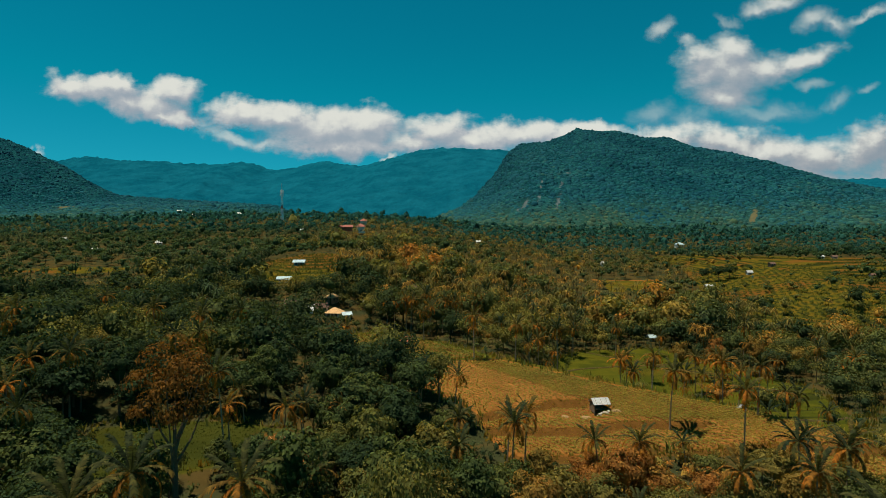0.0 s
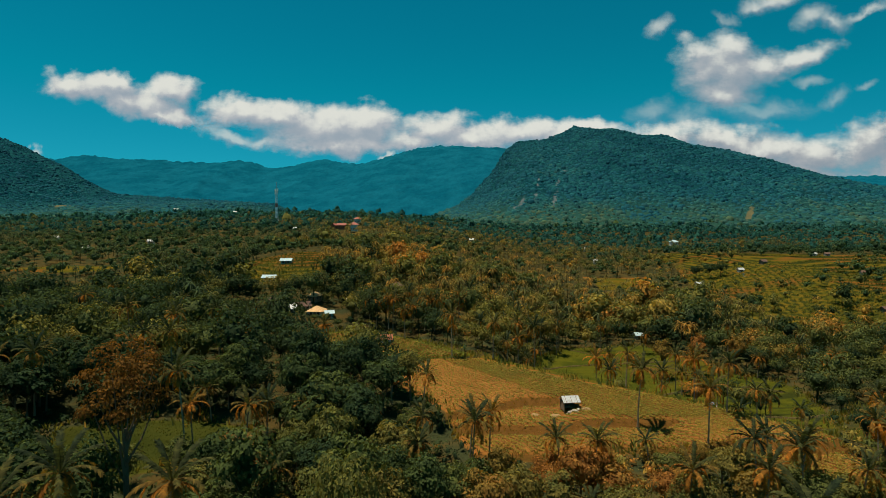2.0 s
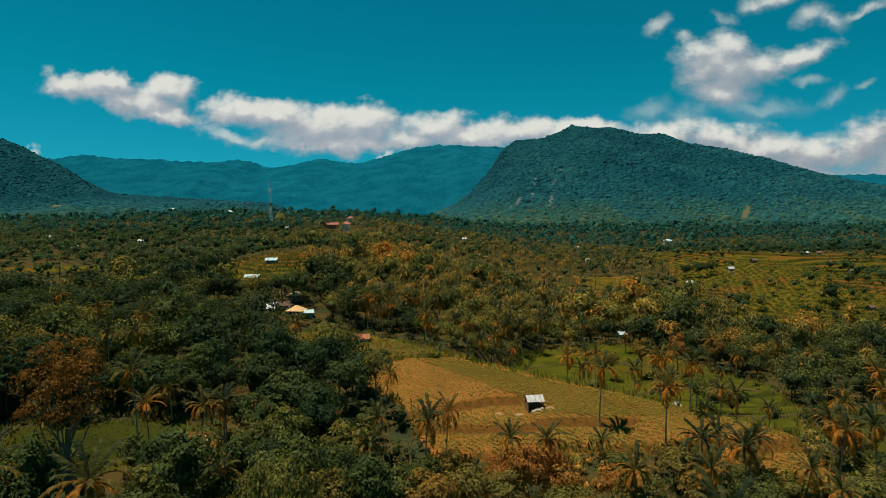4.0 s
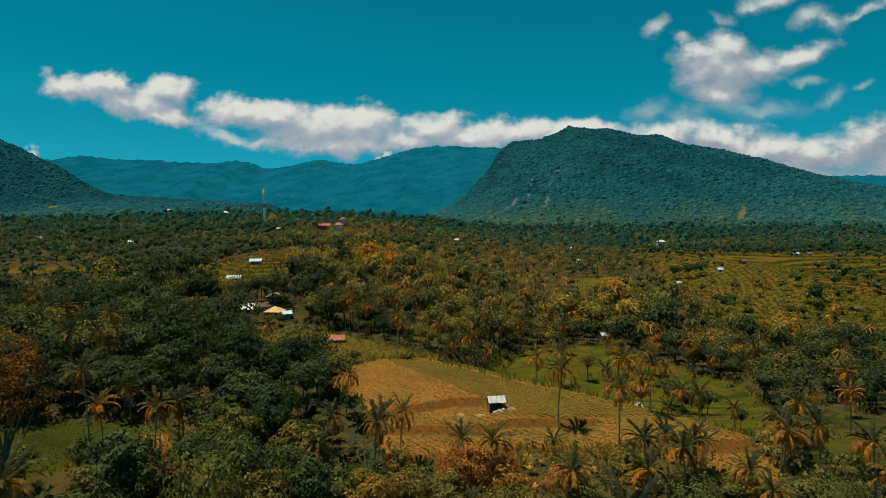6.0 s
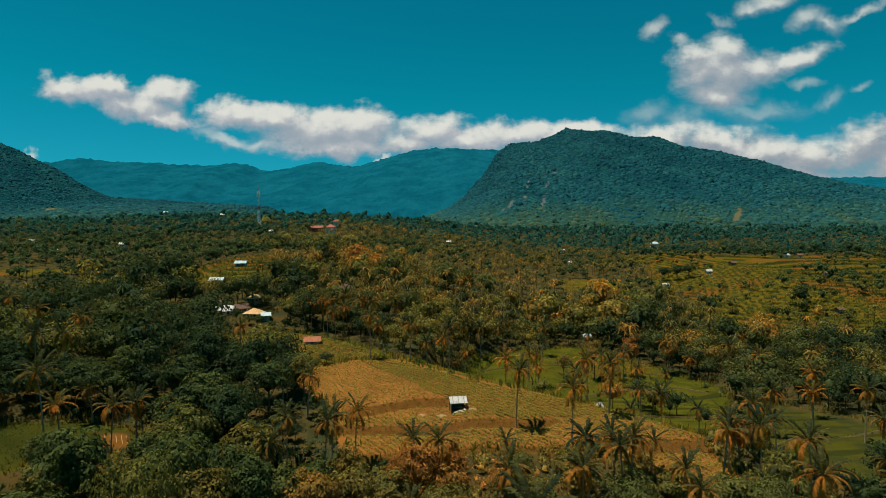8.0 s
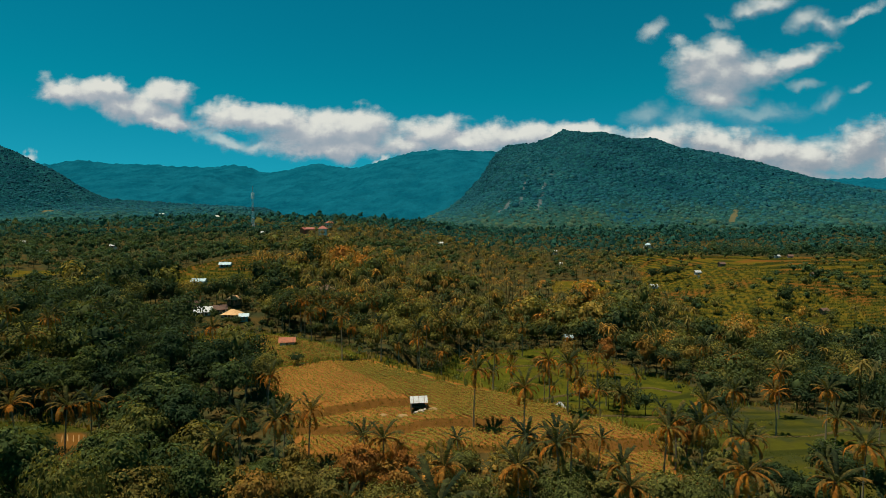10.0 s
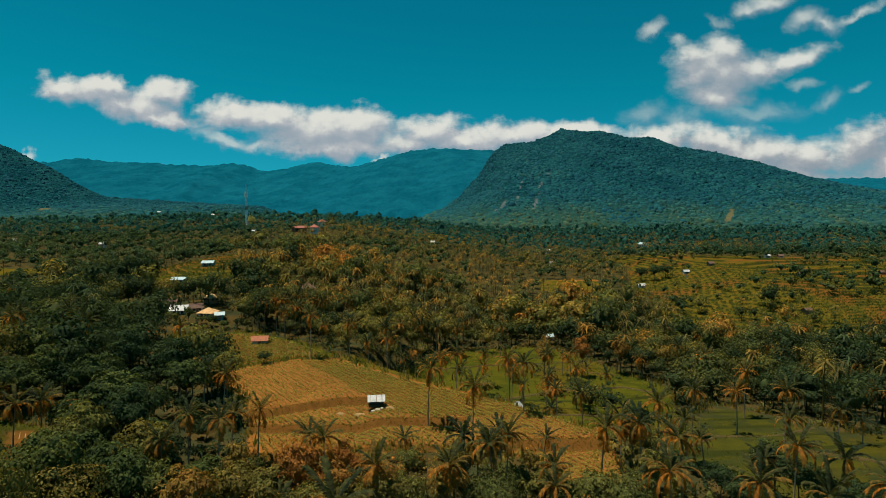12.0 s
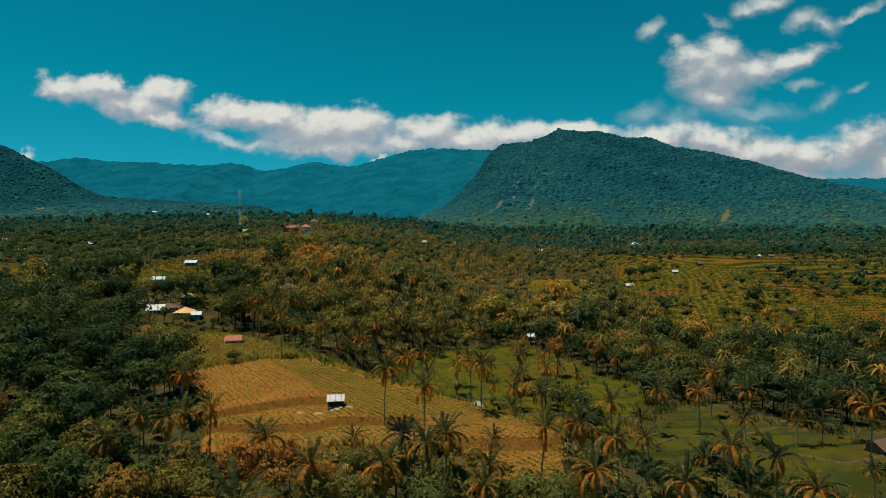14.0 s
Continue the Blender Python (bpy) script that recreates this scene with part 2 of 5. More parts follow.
# ---- the lie of the land ----
def ease(f):
    f = np.clip(f, 0.0, 1.0)
    return f * f * (3 - 2 * f)


def lattice(ix, iy, seed):
    h = (ix.astype(np.int64) * 374761393 + iy.astype(np.int64) * 668265263 + seed * 974711) & 0x7FFFFFFF
    h = ((h ^ (h >> 13)) * 1274126177) & 0x7FFFFFFF
    return ((h ^ (h >> 16)) & 0xFFFF) / 65535.0


def bumps(x, y, size, seed=1, octaves=3):
    """Smooth noise, -1 to 1."""
    x, y = np.asarray(x, float), np.asarray(y, float)
    total, amp, full = 0.0, 1.0, 0.0
    for o in range(octaves):
        u, v = x / size, y / size
        i, j = np.floor(u), np.floor(v)
        fu, fv = ease(u - i), ease(v - j)
        a, b = lattice(i, j, seed + o), lattice(i + 1, j, seed + o)
        c, d = lattice(i, j + 1, seed + o), lattice(i + 1, j + 1, seed + o)
        total = total + amp * ((a + (b - a) * fu) * (1 - fv) + (c + (d - c) * fu) * fv)
        full, amp, size = full + amp, amp * 0.5, size * 0.5
    return total / full * 2 - 1


def inside(x, y, poly, soft=2.0):
    """How far inside a polygon: 1 within, 0 outside, with a soft edge in metres."""
    x, y = np.asarray(x, float), np.asarray(y, float)
    odd, near = np.zeros(x.shape, bool), np.full(x.shape, 1e9)
    for (ax, ay), (bx, by) in zip(poly, poly[1:] + poly[:1]):
        cross = ((ay > y) != (by > y)) & (x < (bx - ax) * (y - ay) / (by - ay + 1e-9) + ax)
        odd ^= cross
        t = np.clip(((x - ax) * (bx - ax) + (y - ay) * (by - ay)) / ((bx - ax) ** 2 + (by - ay) ** 2), 0, 1)
        near = np.minimum(near, np.hypot(x - ax - t * (bx - ax), y - ay - t * (by - ay)))
    return ease(0.5 + np.where(odd, near, -near) / (2 * soft))


DRY_FIELD = [(-13, 148), (3, 161), (17, 163), (43, 137), (59, 125), (69, 115), (79, 103), (79, 91), (75.5, 80.5), (67.5, 80.5), (65, 90), (60, 98), (50, 99), (12, 99), (7, 116)]
BEAN_PLOT = [(-46, 190), (-21, 201), (-3, 190), (17, 165), (3, 162), (-13, 150), (-38, 166)]
PADDY = [(36, 196), (44, 222), (60, 243), (95, 250), (112, 215), (125, 185), (112, 150), (98, 128), (88, 112), (76, 120), (60, 142), (38, 172)]
SCAR = [(-668, 972), (-630, 975), (-634, 1006), (-660, 1010)]
MEADOW = [(88, 96), (96, 128), (118, 152), (130, 165), (140, 150), (144, 132), (168, 130), (165, 104), (140, 96), (120, 90)]
TERRACES = [(166, 258), (285, 258), (345, 330), (410, 420), (440, 510), (320, 560), (230, 620), (214, 500), (184, 390), (175, 320)]
LEFT_TERRACE = [(-150, 285), (-140, 325), (-60, 335), (-52, 262), (-72, 248), (-95, 262)]
CLEARING = [(-64, 99), (-57, 103), (-49, 107), (-40, 109), (-30, 107), (-25, 100), (-29, 94), (-40, 91), (-45, 85), (-52, 82), (-60, 88)]
LEFT_PATCH = [(-275, 348), (-250, 366), (-200, 358), (-198, 344), (-228, 336)]
SLOPE = [(17, 163), (43, 137), (59, 125), (69, 115), (80, 103), (90, 110), (78, 122), (62, 144), (40, 174), (27, 176)]
BED = [(-35, 104), (-30, 105.2), (-26.8, 99), (-31.5, 98)]
PINK_STRIP = [(118, 437), (172, 438), (172, 447), (118, 446)]
PINK_PLOT = [(118, 395), (165, 395), (170, 440), (126, 445)]


def ramp_up(v, soft):
    """0 below zero, then a line of slope 1 that starts gently."""
    v = np.maximum(0, v)
    return np.where(v < soft, v * v / (2 * soft), v - soft / 2)


def height(x, y, risers=False):
    """The ground's height: a tilled knoll, paddies below it, and slopes that climb to the hills."""
    x, y = np.asarray(x, float), np.asarray(y, float)
    left = 1.4 + 0.078 * (ramp_up(y - 190, 40) - ramp_up(y - 880, 150)) + 12.5 * np.exp(-((x + 72) / 50) ** 2) * ease((y - 205) / 60) * ease((480 - y) / 150) + 6.6 * np.exp(-(((x + 50) / 26) ** 2 + ((y - 217) / 15) ** 2))
    left = left + 0.1 * ramp_up(-x - 14, 14) * ease((260 - y) / 120) - 0.032 * ramp_up(-x - 180, 120) * ease((y - 300) / 400)
    right = -7.5 - 6.8 * ease((y - 105) / 80) + 0.066 * (ramp_up(y - 262, 40) - 0.5 * ramp_up(y - 420, 60) - 0.25 * ramp_up(y - 1000, 150))
    right = right + 12 * ease((x - 180) / 110) * ease((y - 270) / 70) * ease((760 - y) / 300)
    right = right + 0.024 * ramp_up(y - 660, 140)
    left = left - 9 * ease((y - 600) / 220) * np.exp(-((x + 40) / 230) ** 2)
    edge = np.where(y < 165, 77 - 0.95 * (y - 106), 21.0 + np.clip(y - 165, 0, 200) * 0.1)
    wide = 9.5 + np.clip(y - 185, 0, 500) * 0.3
    side = ease(0.5 - (x - edge - 7) / (2 * wide))
    h = right + (left - right) * side
    rag = 0.7 * bumps(x, y, 24, 3, 2)
    h = h - 1.6 * ease((101 + rag - y) / 5) * side
    h = h - 1.4 * ease((115.5 + 0.55 * np.minimum(x - 7, 18) + 0.7 * rag - y) / 2.4) * ease((36 - x) / 6) * side
    h = h - 1.2 * ease((111.5 + 0.7 * rag - y) / 2.4) * ease((56 - x) / 6) * side
    h = h + 0.8 * bumps(x, y, 60, 7) * ease((y - 200) / 200) + 5 * bumps(x, y, 320, 9) * ease((y - 400) / 500)
    steps = inside(x, y, TERRACES, 8) + inside(x, y, LEFT_TERRACE, 5) + 0.8 * inside(x, y, PADDY, 6) + 0.8 * inside(x, y, MEADOW, 6)
    k = 1.0
    wave = 1.2 * bumps(x, y, 90, 21, 2)
    q = (h + wave) / k
    flat = k * (np.floor(q) + ease((q - np.floor(q) - 0.86) / 0.14)) - wave
    if risers:
        return np.clip(steps, 0, 1) * ease((q - np.floor(q) - 0.62) / 0.14)
    return h + (flat - h) * np.clip(steps, 0, 1) * 0.9


def spread(lo, hi, step, out_lo, out_hi, grow=1.16):
    mid = list(np.arange(lo, hi + step / 2, step))
    d, v = step, mid[-1]
    while v < out_hi:
        d *= grow
        v += d
        mid.append(v)
    d, v = step, mid[0]
    while v > out_lo:
        d *= grow
        v -= d
        mid.insert(0, v)
    return np.array(mid)


def mesh_of(name, verts, faces, mat, smooth=False, cover=None, vary=None):
    """A mesh from arrays; faces is an array of rows of three or four."""
    me = bpy.data.meshes.new(name)
    verts, faces = np.asarray(verts, np.float32), np.asarray(faces, np.int32)
    n, k = faces.shape
    me.vertices.add(len(verts)), me.loops.add(n * k), me.polygons.add(n)
    me.vertices.foreach_set("co", verts.ravel())
    me.loops.foreach_set("vertex_index", faces.ravel())
    me.polygons.foreach_set("loop_start", np.arange(0, n * k, k, dtype=np.int32))
    if smooth:
        me.polygons.foreach_set("use_smooth", np.ones(n, bool))
    if cover is not None:
        me.attributes.new("cover", "FLOAT_COLOR", "POINT").data.foreach_set("color", np.asarray(cover, np.float32).ravel())
    if vary is not None:
        me.attributes.new("vary", "FLOAT", "POINT").data.foreach_set("value", np.asarray(vary, np.float32))
    me.materials.append(mat)
    me.update(calc_edges=True)
    return me


def grid_faces(rows, cols):
    i = np.arange((rows - 1) * (cols - 1))
    a = i // (cols - 1) * cols + i % (cols - 1)
    return np.stack([a, a + 1, a + cols + 1, a + cols], 1)


gx = spread(-130, 400, 2.6, -4200, 4200)
gy = np.concatenate([spread(66, 320, 1.7, -900, 320), spread(322, 600, 2.8, 322, 4300)])
gx = np.union1d(gx, np.arange(0, 72, 1.3))
gy = np.union1d(gy, np.arange(96, 130, 0.8))
GX, GY = np.meshgrid(gx, gy)
fx, fy = GX.ravel(), GY.ravel()
cover = np.stack([
    np.maximum.reduce([inside(fx, fy, p) for p in (DRY_FIELD, PINK_STRIP, SCAR, BED)]),
    np.maximum.reduce([inside(fx, fy, PADDY), 0.5 * inside(fx, fy, MEADOW, 6), 0.7 * inside(fx, fy, CLEARING) * (1 - inside(fx, fy, BED, 0.8)), inside(fx, fy, BEAN_PLOT)]),
    np.maximum.reduce([inside(fx, fy, p) for p in (TERRACES, LEFT_TERRACE, LEFT_PATCH, PINK_PLOT, SLOPE)]),
    # darker cover: meadow and clearing evenly, risers and steep banks as painted shade
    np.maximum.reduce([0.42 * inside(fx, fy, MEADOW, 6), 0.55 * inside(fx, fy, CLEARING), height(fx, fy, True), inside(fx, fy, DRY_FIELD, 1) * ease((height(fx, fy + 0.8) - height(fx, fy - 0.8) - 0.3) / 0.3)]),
], 1)
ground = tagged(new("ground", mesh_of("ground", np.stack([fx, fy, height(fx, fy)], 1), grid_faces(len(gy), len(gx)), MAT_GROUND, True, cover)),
                "rolling farmland ground of tilled soil, paddies and grass", "ground", kind="structure")


# ---- hills ----
def crest_of(points):
    px, pz = zip(*points)
    return lambda x: np.interp(x, px, pz)


def hill_height(x, y, crest, y_crest, y_foot, power, seed, rough, canopy=3.6, grain=6.0, gullies=260):
    """A ridge whose crest runs across at y_crest; it falls to the foot in front and behind."""
    c = crest(x)
    foot = height(x, np.minimum(y, y_foot + 200)) - 2.5
    f = np.clip((y - y_foot) / (y_crest - y_foot), 0, 1)
    back = np.clip(1 - (y - y_crest) / (y_crest - y_foot) / 0.8, 0, 1)
    f = np.where(y <= y_crest, f ** power, back)
    gully = bumps(x + 0.25 * y, y * 0.22, gullies, seed, 4) * rough * np.sin(np.pi * np.clip(f, 0, 1)) ** 1.4
    wood = canopy * (1.5 * np.abs(bumps(x, y, 3.1 * grain, seed + 7, 1)) + np.abs(bumps(x, y, 1.5 * grain, seed + 9, 1))) * ease((f - 0.01) / 0.05) * ease((c - 45) / 30)
    return foot + np.maximum(c - foot, -20) * f + gully * np.clip((c - foot) / 150, 0, 1) + wood


BIG_CREST = crest_of([(-260, 0), (-131, 40), (-26, 60), (3, 74), (61, 108), (118, 152), (176, 220), (224, 296), (262, 320), (355, 328), (412, 350), (455, 371),
                      (520, 362), (585, 364), (665, 342), (750, 342), (830, 312), (955, 292), (1100, 260), (1255, 214), (1400, 180), (1560, 150), (1900, 60), (2200, 0)])
LEFT_CREST = crest_of([(-2600, 430), (-1800, 390), (-1680, 372), (-1600, 345), (-1520, 300), (-1440, 262), (-1350, 205), (-1250, 152), (-1000, 132), (-800, 120), (-640, 112), (-550, 72), (-450, 10), (-300, 0)])
RIDGE_CREST = crest_of([(-2900, 440), (-2450, 425), (-2330, 432), (-2150, 455), (-2050, 444), (-1900, 428), (-1800, 430), (-1560, 412), (-1350, 408), (-1230, 420), (-1150, 414),
                        (-1065, 378), (-1000, 374), (-900, 385), (-720, 428), (-600, 405), (-480, 398), (-280, 452), (-150, 492), (0, 505), (330, 495), (700, 440), (1500, 350), (2200, 316), (2600, 322), (3400, 318)])


def big_hill(x, y):
    return hill_height(x, y, lambda q: BIG_CREST(q) - 9.0 * ease((BIG_CREST(q) - 60) / 60), 1900, 1130, 1.05, 31, 80)


def left_hill(x, y):
    return hill_height(x, y, lambda q: LEFT_CREST(q) - 6.0 * ease((LEFT_CREST(q) - 140) / 60), 2150, 1060, 1.05, 47, 75)


def far_ridge(x, y):
    return hill_height(x, y, lambda q: RIDGE_CREST(q) - 9.0, 3400, 2300, 0.8, 53, 70, 7.0, 9.0, 340)


def hill(name, fn, x0, x1, nx, y0, y1, ny, mat, label, rocks=(), slides=()):
    X, Y = np.meshgrid(np.linspace(x0, x1, nx), np.linspace(y0, y1, ny))
    X, Y = X.ravel(), Y.ravel()
    mask = np.zeros(len(X))
    for rx, ry, sx, sy, lean in rocks:
        mask = np.maximum(mask, np.exp(-(((X - rx - lean * (Y - ry)) / sx) ** 2 + ((Y - ry) / sy) ** 2)))
    bare = np.zeros(len(X))
    for rx, ry, sx, sy, lean in slides:
        bare = np.maximum(bare, np.exp(-(((X - rx - lean * (Y - ry)) / sx) ** 2 + ((Y - ry) / sy) ** 2)))
    cov = np.stack([mask, bare, mask, np.ones(len(X))], 1)
    return tagged(new(name, mesh_of(name, np.stack([X, Y, fn(X, Y)], 1), grid_faces(ny, nx), mat, True, cov)), label, "hill", kind="structure")


ROCKS = [(262, 1275, 6, 70, 0.32), (290, 1380, 5, 60, 0.32), (222, 1300, 5, 46, 0.24), (246, 1400, 4, 60, 0.24), (191, 1290, 9, 26, 0.3), (172, 1268, 8, 18, 0.2), (330, 1500, 9, 30, 0.5)]
SLIDES = [(669, 1206, 9, 36, 0.7), (-1005, 1490, 20, 44, -0.3)]
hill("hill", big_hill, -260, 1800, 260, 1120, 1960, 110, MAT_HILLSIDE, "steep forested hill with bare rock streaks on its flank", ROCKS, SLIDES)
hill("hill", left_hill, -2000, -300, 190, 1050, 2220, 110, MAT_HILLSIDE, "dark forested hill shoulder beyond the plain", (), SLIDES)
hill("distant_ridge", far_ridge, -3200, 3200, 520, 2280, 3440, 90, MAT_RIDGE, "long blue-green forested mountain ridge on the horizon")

# ---- clouds, a far backdrop ----
CLOUD_Y, CLOUD_UNIT = 3880.0, 3880.0 / 9.87


def cloud_material(name, puffs, soft, seed, grey, fade=1.0, fray=1.0):
    """A bank of cloud: overlapping puffs, frayed by noise, brighter towards the sun."""
    m = Nodes(name)
    base = m.local()

    def field(vec):
        total = None
        for cx, cz, rx, rz, turn in puffs:
            n = m.node("Mapping")
            n.vector_type = "TEXTURE"
            n.inputs["Location"].default_value = (cx, 0, cz)
            n.inputs["Rotation"].default_value = (0, -radians(turn), 0)
            n.inputs["Scale"].default_value = (rx, 1, rz)
            m.link(vec, n.inputs["Vector"])
            l = m.node("VectorMath")
            l.operation = "LENGTH"
            m.link(n.outputs[0], l.inputs[0])
            d = m.math("SUBTRACT", 1.0, l.outputs["Value"])
            total = d if total is None else m.math("SMOOTH_MAX", total, d, 0.4)
        return total

    def bent(offset):
        a = m.node("VectorMath")
        a.operation = "ADD"
        m.link(base, a.inputs[0])
        a.inputs[1].default_value = (offset[0] + 0.0, seed * 3.7, offset[1])
        out = a.outputs[0]
        warped = None
        for scale, amp in ((1.3, 0.28 * fray), (4.5, 0.09 * fray), (13.0, 0.025)):
            n = m.noise(out, scale, 3.0).outputs["Color"]
            v = m.node("VectorMath")
            v.operation = "MULTIPLY_ADD"
            m.link(n, v.inputs[0])
            v.inputs[1].default_value = (amp * 2, 0, amp * 2)
            v.inputs[2].default_value = (-amp, 0, -amp)
            s = m.node("VectorMath")
            s.operation = "ADD"
            m.link(v.outputs[0], s.inputs[0])
            m.link(warped if warped is not None else out, s.inputs[1])
            warped = s.outputs[0]
        z = m.node("VectorMath")
        z.operation = "MULTIPLY"
        z.inputs[1].default_value = (1, 0, 1)
        m.link(warped, z.inputs[0])
        return z.outputs[0], out

    here, raw = bent((0, 0))
    d = field(here)
    wide = m.node("VectorMath")
    wide.operation = "MULTIPLY"
    wide.inputs[1].default_value = (0.7, 1, 1.5)
    m.link(raw, wide.inputs[0])
    wisps = m.noise(wide.outputs[0], 2.4, 7.0, 0.6).outputs[0]
    dens = m.math("ADD", d, m.math("MULTIPLY", m.math("SUBTRACT", wisps, 0.5), 0.9))
    alpha = m.math("MULTIPLY", m.step(dens, 0.02, soft), fade)
    there, _ = bent((-0.10, 0.20))
    lit = m.math("SUBTRACT", dens, m.math("ADD", field(there), m.math("MULTIPLY", m.math("SUBTRACT", m.noise(there, 2.2, 6.0, 0.6).outputs[0], 0.5), 0.7)))
    tone = m.step(m.math("ADD", lit, 0.0), -0.34, 0.62)
    col = m.ramp(tone, [(0.0, (grey * 0.86, grey * 1.04, grey * 1.2)), (0.45, (grey * 1.2, grey * 1.3, grey * 1.38)), (1.0, (0.60, 0.61, 0.56))])
    e, t, x = m.node("Emission"), m.node("BsdfTransparent"), m.node("MixShader")
    m.link(col, e.inputs[0])
    m.link(alpha, x.inputs[0]), m.link(t.outputs[0], x.inputs[1]), m.link(e.outputs[0], x.inputs[2])
    m.link(x.outputs[0], m.out.inputs[0])
    return m.mat


def cloud_bank(puffs, soft, seed, back=0.0, grey=0.30, fade=1.0, fray=1.0):
    x0, x1 = min(p[0] - p[2] for p in puffs) - 0.6, max(p[0] + p[2] for p in puffs) + 0.6
    z0, z1 = min(p[1] - max(p[3], p[2] * abs(math.sin(radians(p[4])))) for p in puffs) - 0.5, max(p[1] + max(p[3], p[2] * abs(math.sin(radians(p[4])))) for p in puffs) + 0.5
    me = mesh_of("cloud_backdrop", [(x0, 0, z0), (x1, 0, z0), (x1, 0, z1), (x0, 0, z1)], [(0, 1, 2, 3)], cloud_material("cloud", puffs, soft, seed, grey, fade, fray))
    ob = tagged(new("cloud_backdrop", me), "white cumulus cloud bank in the far sky", "cloud", "clouds", kind="structure")
    ob.matrix_world = Matrix.Translation((26, CLOUD_Y + back, 41 - 0.0436 * CLOUD_Y)) @ Matrix.Scale(CLOUD_UNIT, 4)
    ob.visible_shadow = False


# centre across and up, half-widths, turn
cloud_bank([(-5.64, 2.63, 1.5, 0.36, -12), (-4.78, 2.72, 0.6, 0.36, 0), (-6.55, 2.83, 0.6, 0.24, 0), (-5.85, 2.86, 0.7, 0.28, -5), (-4.9, 2.32, 0.9, 0.2, -14)], 0.6, 1)
cloud_bank([(-3.54, 2.36, 0.85, 0.34, 0), (-2.05, 2.08, 1.7, 0.46, -4), (-2.84, 2.3, 0.95, 0.34, -10), (-1.44, 2.16, 1.05, 0.4, 0), (-1.84, 1.80, 1.5, 0.26, 0)], 0.6, 2, 6)
cloud_bank([(-0.14, 2.08, 0.72, 0.38, 0), (0.46, 1.95, 1.2, 0.3, 0), (1.36, 2.06, 1.1, 0.33, 0), (2.26, 2.08, 1.1, 0.26, 0), (-0.54, 1.88, 0.7, 0.24, 0)], 0.6, 3, 12)
cloud_bank([(-3.75, 1.92, 0.75, 0.17, -10), (-3.2, 1.82, 0.5, 0.12, 5)], 0.9, 9, 9, 0.3, 0.6)
cloud_bank([(3.9, 2.00, 0.9, 0.28, 6), (4.8, 1.88, 1.2, 0.42, -6), (5.6, 1.65, 1.3, 0.48, 0), (6.5, 1.55, 1.2, 0.5, 10), (7.5, 1.80, 1.1, 0.55, 22), (8.2, 1.35, 1.2, 0.6, 0), (6.6, 1.15, 1.6, 0.3, 0)], 0.7, 4, 18, 0.26)
cloud_bank([(4.62, 3.1, 0.7, 0.62, 0), (5.1, 3.05, 0.85, 0.62, 0), (4.45, 3.3, 0.5, 0.36, 0), (5.0, 3.45, 0.5, 0.4, 0), (5.6, 3.15, 0.6, 0.4, 12), (6.2, 3.32, 1.0, 0.24, 18), (4.85, 2.68, 0.8, 0.28, 0)], 0.75, 15, 24, 0.28, 0.95, 0.65)
cloud_bank([(5.75, 4.3, 0.72, 0.24, 14), (5.4, 4.16, 0.36, 0.2, 20)], 1.1, 6, 30, 0.30, 0.8, 0.85)
cloud_bank([(6.4, 3.98, 0.48, 0.27, 20), (6.8, 3.93, 0.48, 0.22, -8), (7.4, 4.14, 0.8, 0.14, 24)], 1.2, 10, 33, 0.30, 0.72, 0.9)
cloud_bank([(3.75, 3.86, 0.36, 0.18, 36), (4.15, 3.66, 0.24, 0.12, -20)], 1.1, 11, 34, 0.30, 0.62, 0.85)
cloud_bank([(6.9, 2.6, 0.42, 0.18, 30), (6.45, 2.92, 0.45, 0.13, -5)], 1.2, 12, 35, 0.30, 0.36, 0.85)
cloud_bank([(3.65, 2.4, 0.6, 0.3, 10), (4.3, 2.3, 0.6, 0.25, 0), (4.9, 4.0, 0.3, 0.13, -30), (7.4, 2.85, 0.25, 0.1, 0), (5.6, 2.42, 1.1, 0.28, 0)], 1.0, 7, 36, 0.30, 0.3, 0.9)
cloud_bank([(-7.35, 1.70, 0.3, 0.13, 0), (-4.85, 1.55, 0.2, 0.08, 0), (-1.0, 1.55, 0.3, 0.08, 10)], 0.6, 8, 42, 0.30, 0.7)

# ---- helpers for things ----
def part(name, bm, material, parent, label=""):
    me = bpy.data.meshes.new(name)
    bm.to_mesh(me)
    bm.free()
    me.materials.append(material)
    ob = new(name, me)
    ob.parent = parent
    return tagged(ob, label) if label else ob


def shared(name, me, parent, m=None, label=""):
    ob = new(name, me)
    ob.parent = parent
    if m is not None:
        ob.matrix_basis = m
    return tagged(ob, label) if label else ob


def thing(name, label, category, m, group="", kind=""):
    ob = new(name)
    ob.empty_display_size = 0.5
    ob.matrix_world = m
    return tagged(ob, label, category, group, kind)


def box(bm, x0, x1, y0, y1, z0, z1):
    v = [bm.verts.new(p) for p in ((x0, y0, z0), (x1, y0, z0), (x1, y1, z0), (x0, y1, z0), (x0, y0, z1), (x1, y0, z1), (x1, y1, z1), (x0, y1, z1))]
    for f in ((3, 2, 1, 0), (4, 5, 6, 7), (0, 1, 5, 4), (1, 2, 6, 5), (2, 3, 7, 6), (3, 0, 4, 7)):
        bm.faces.new([v[k] for k in f])
    return bm


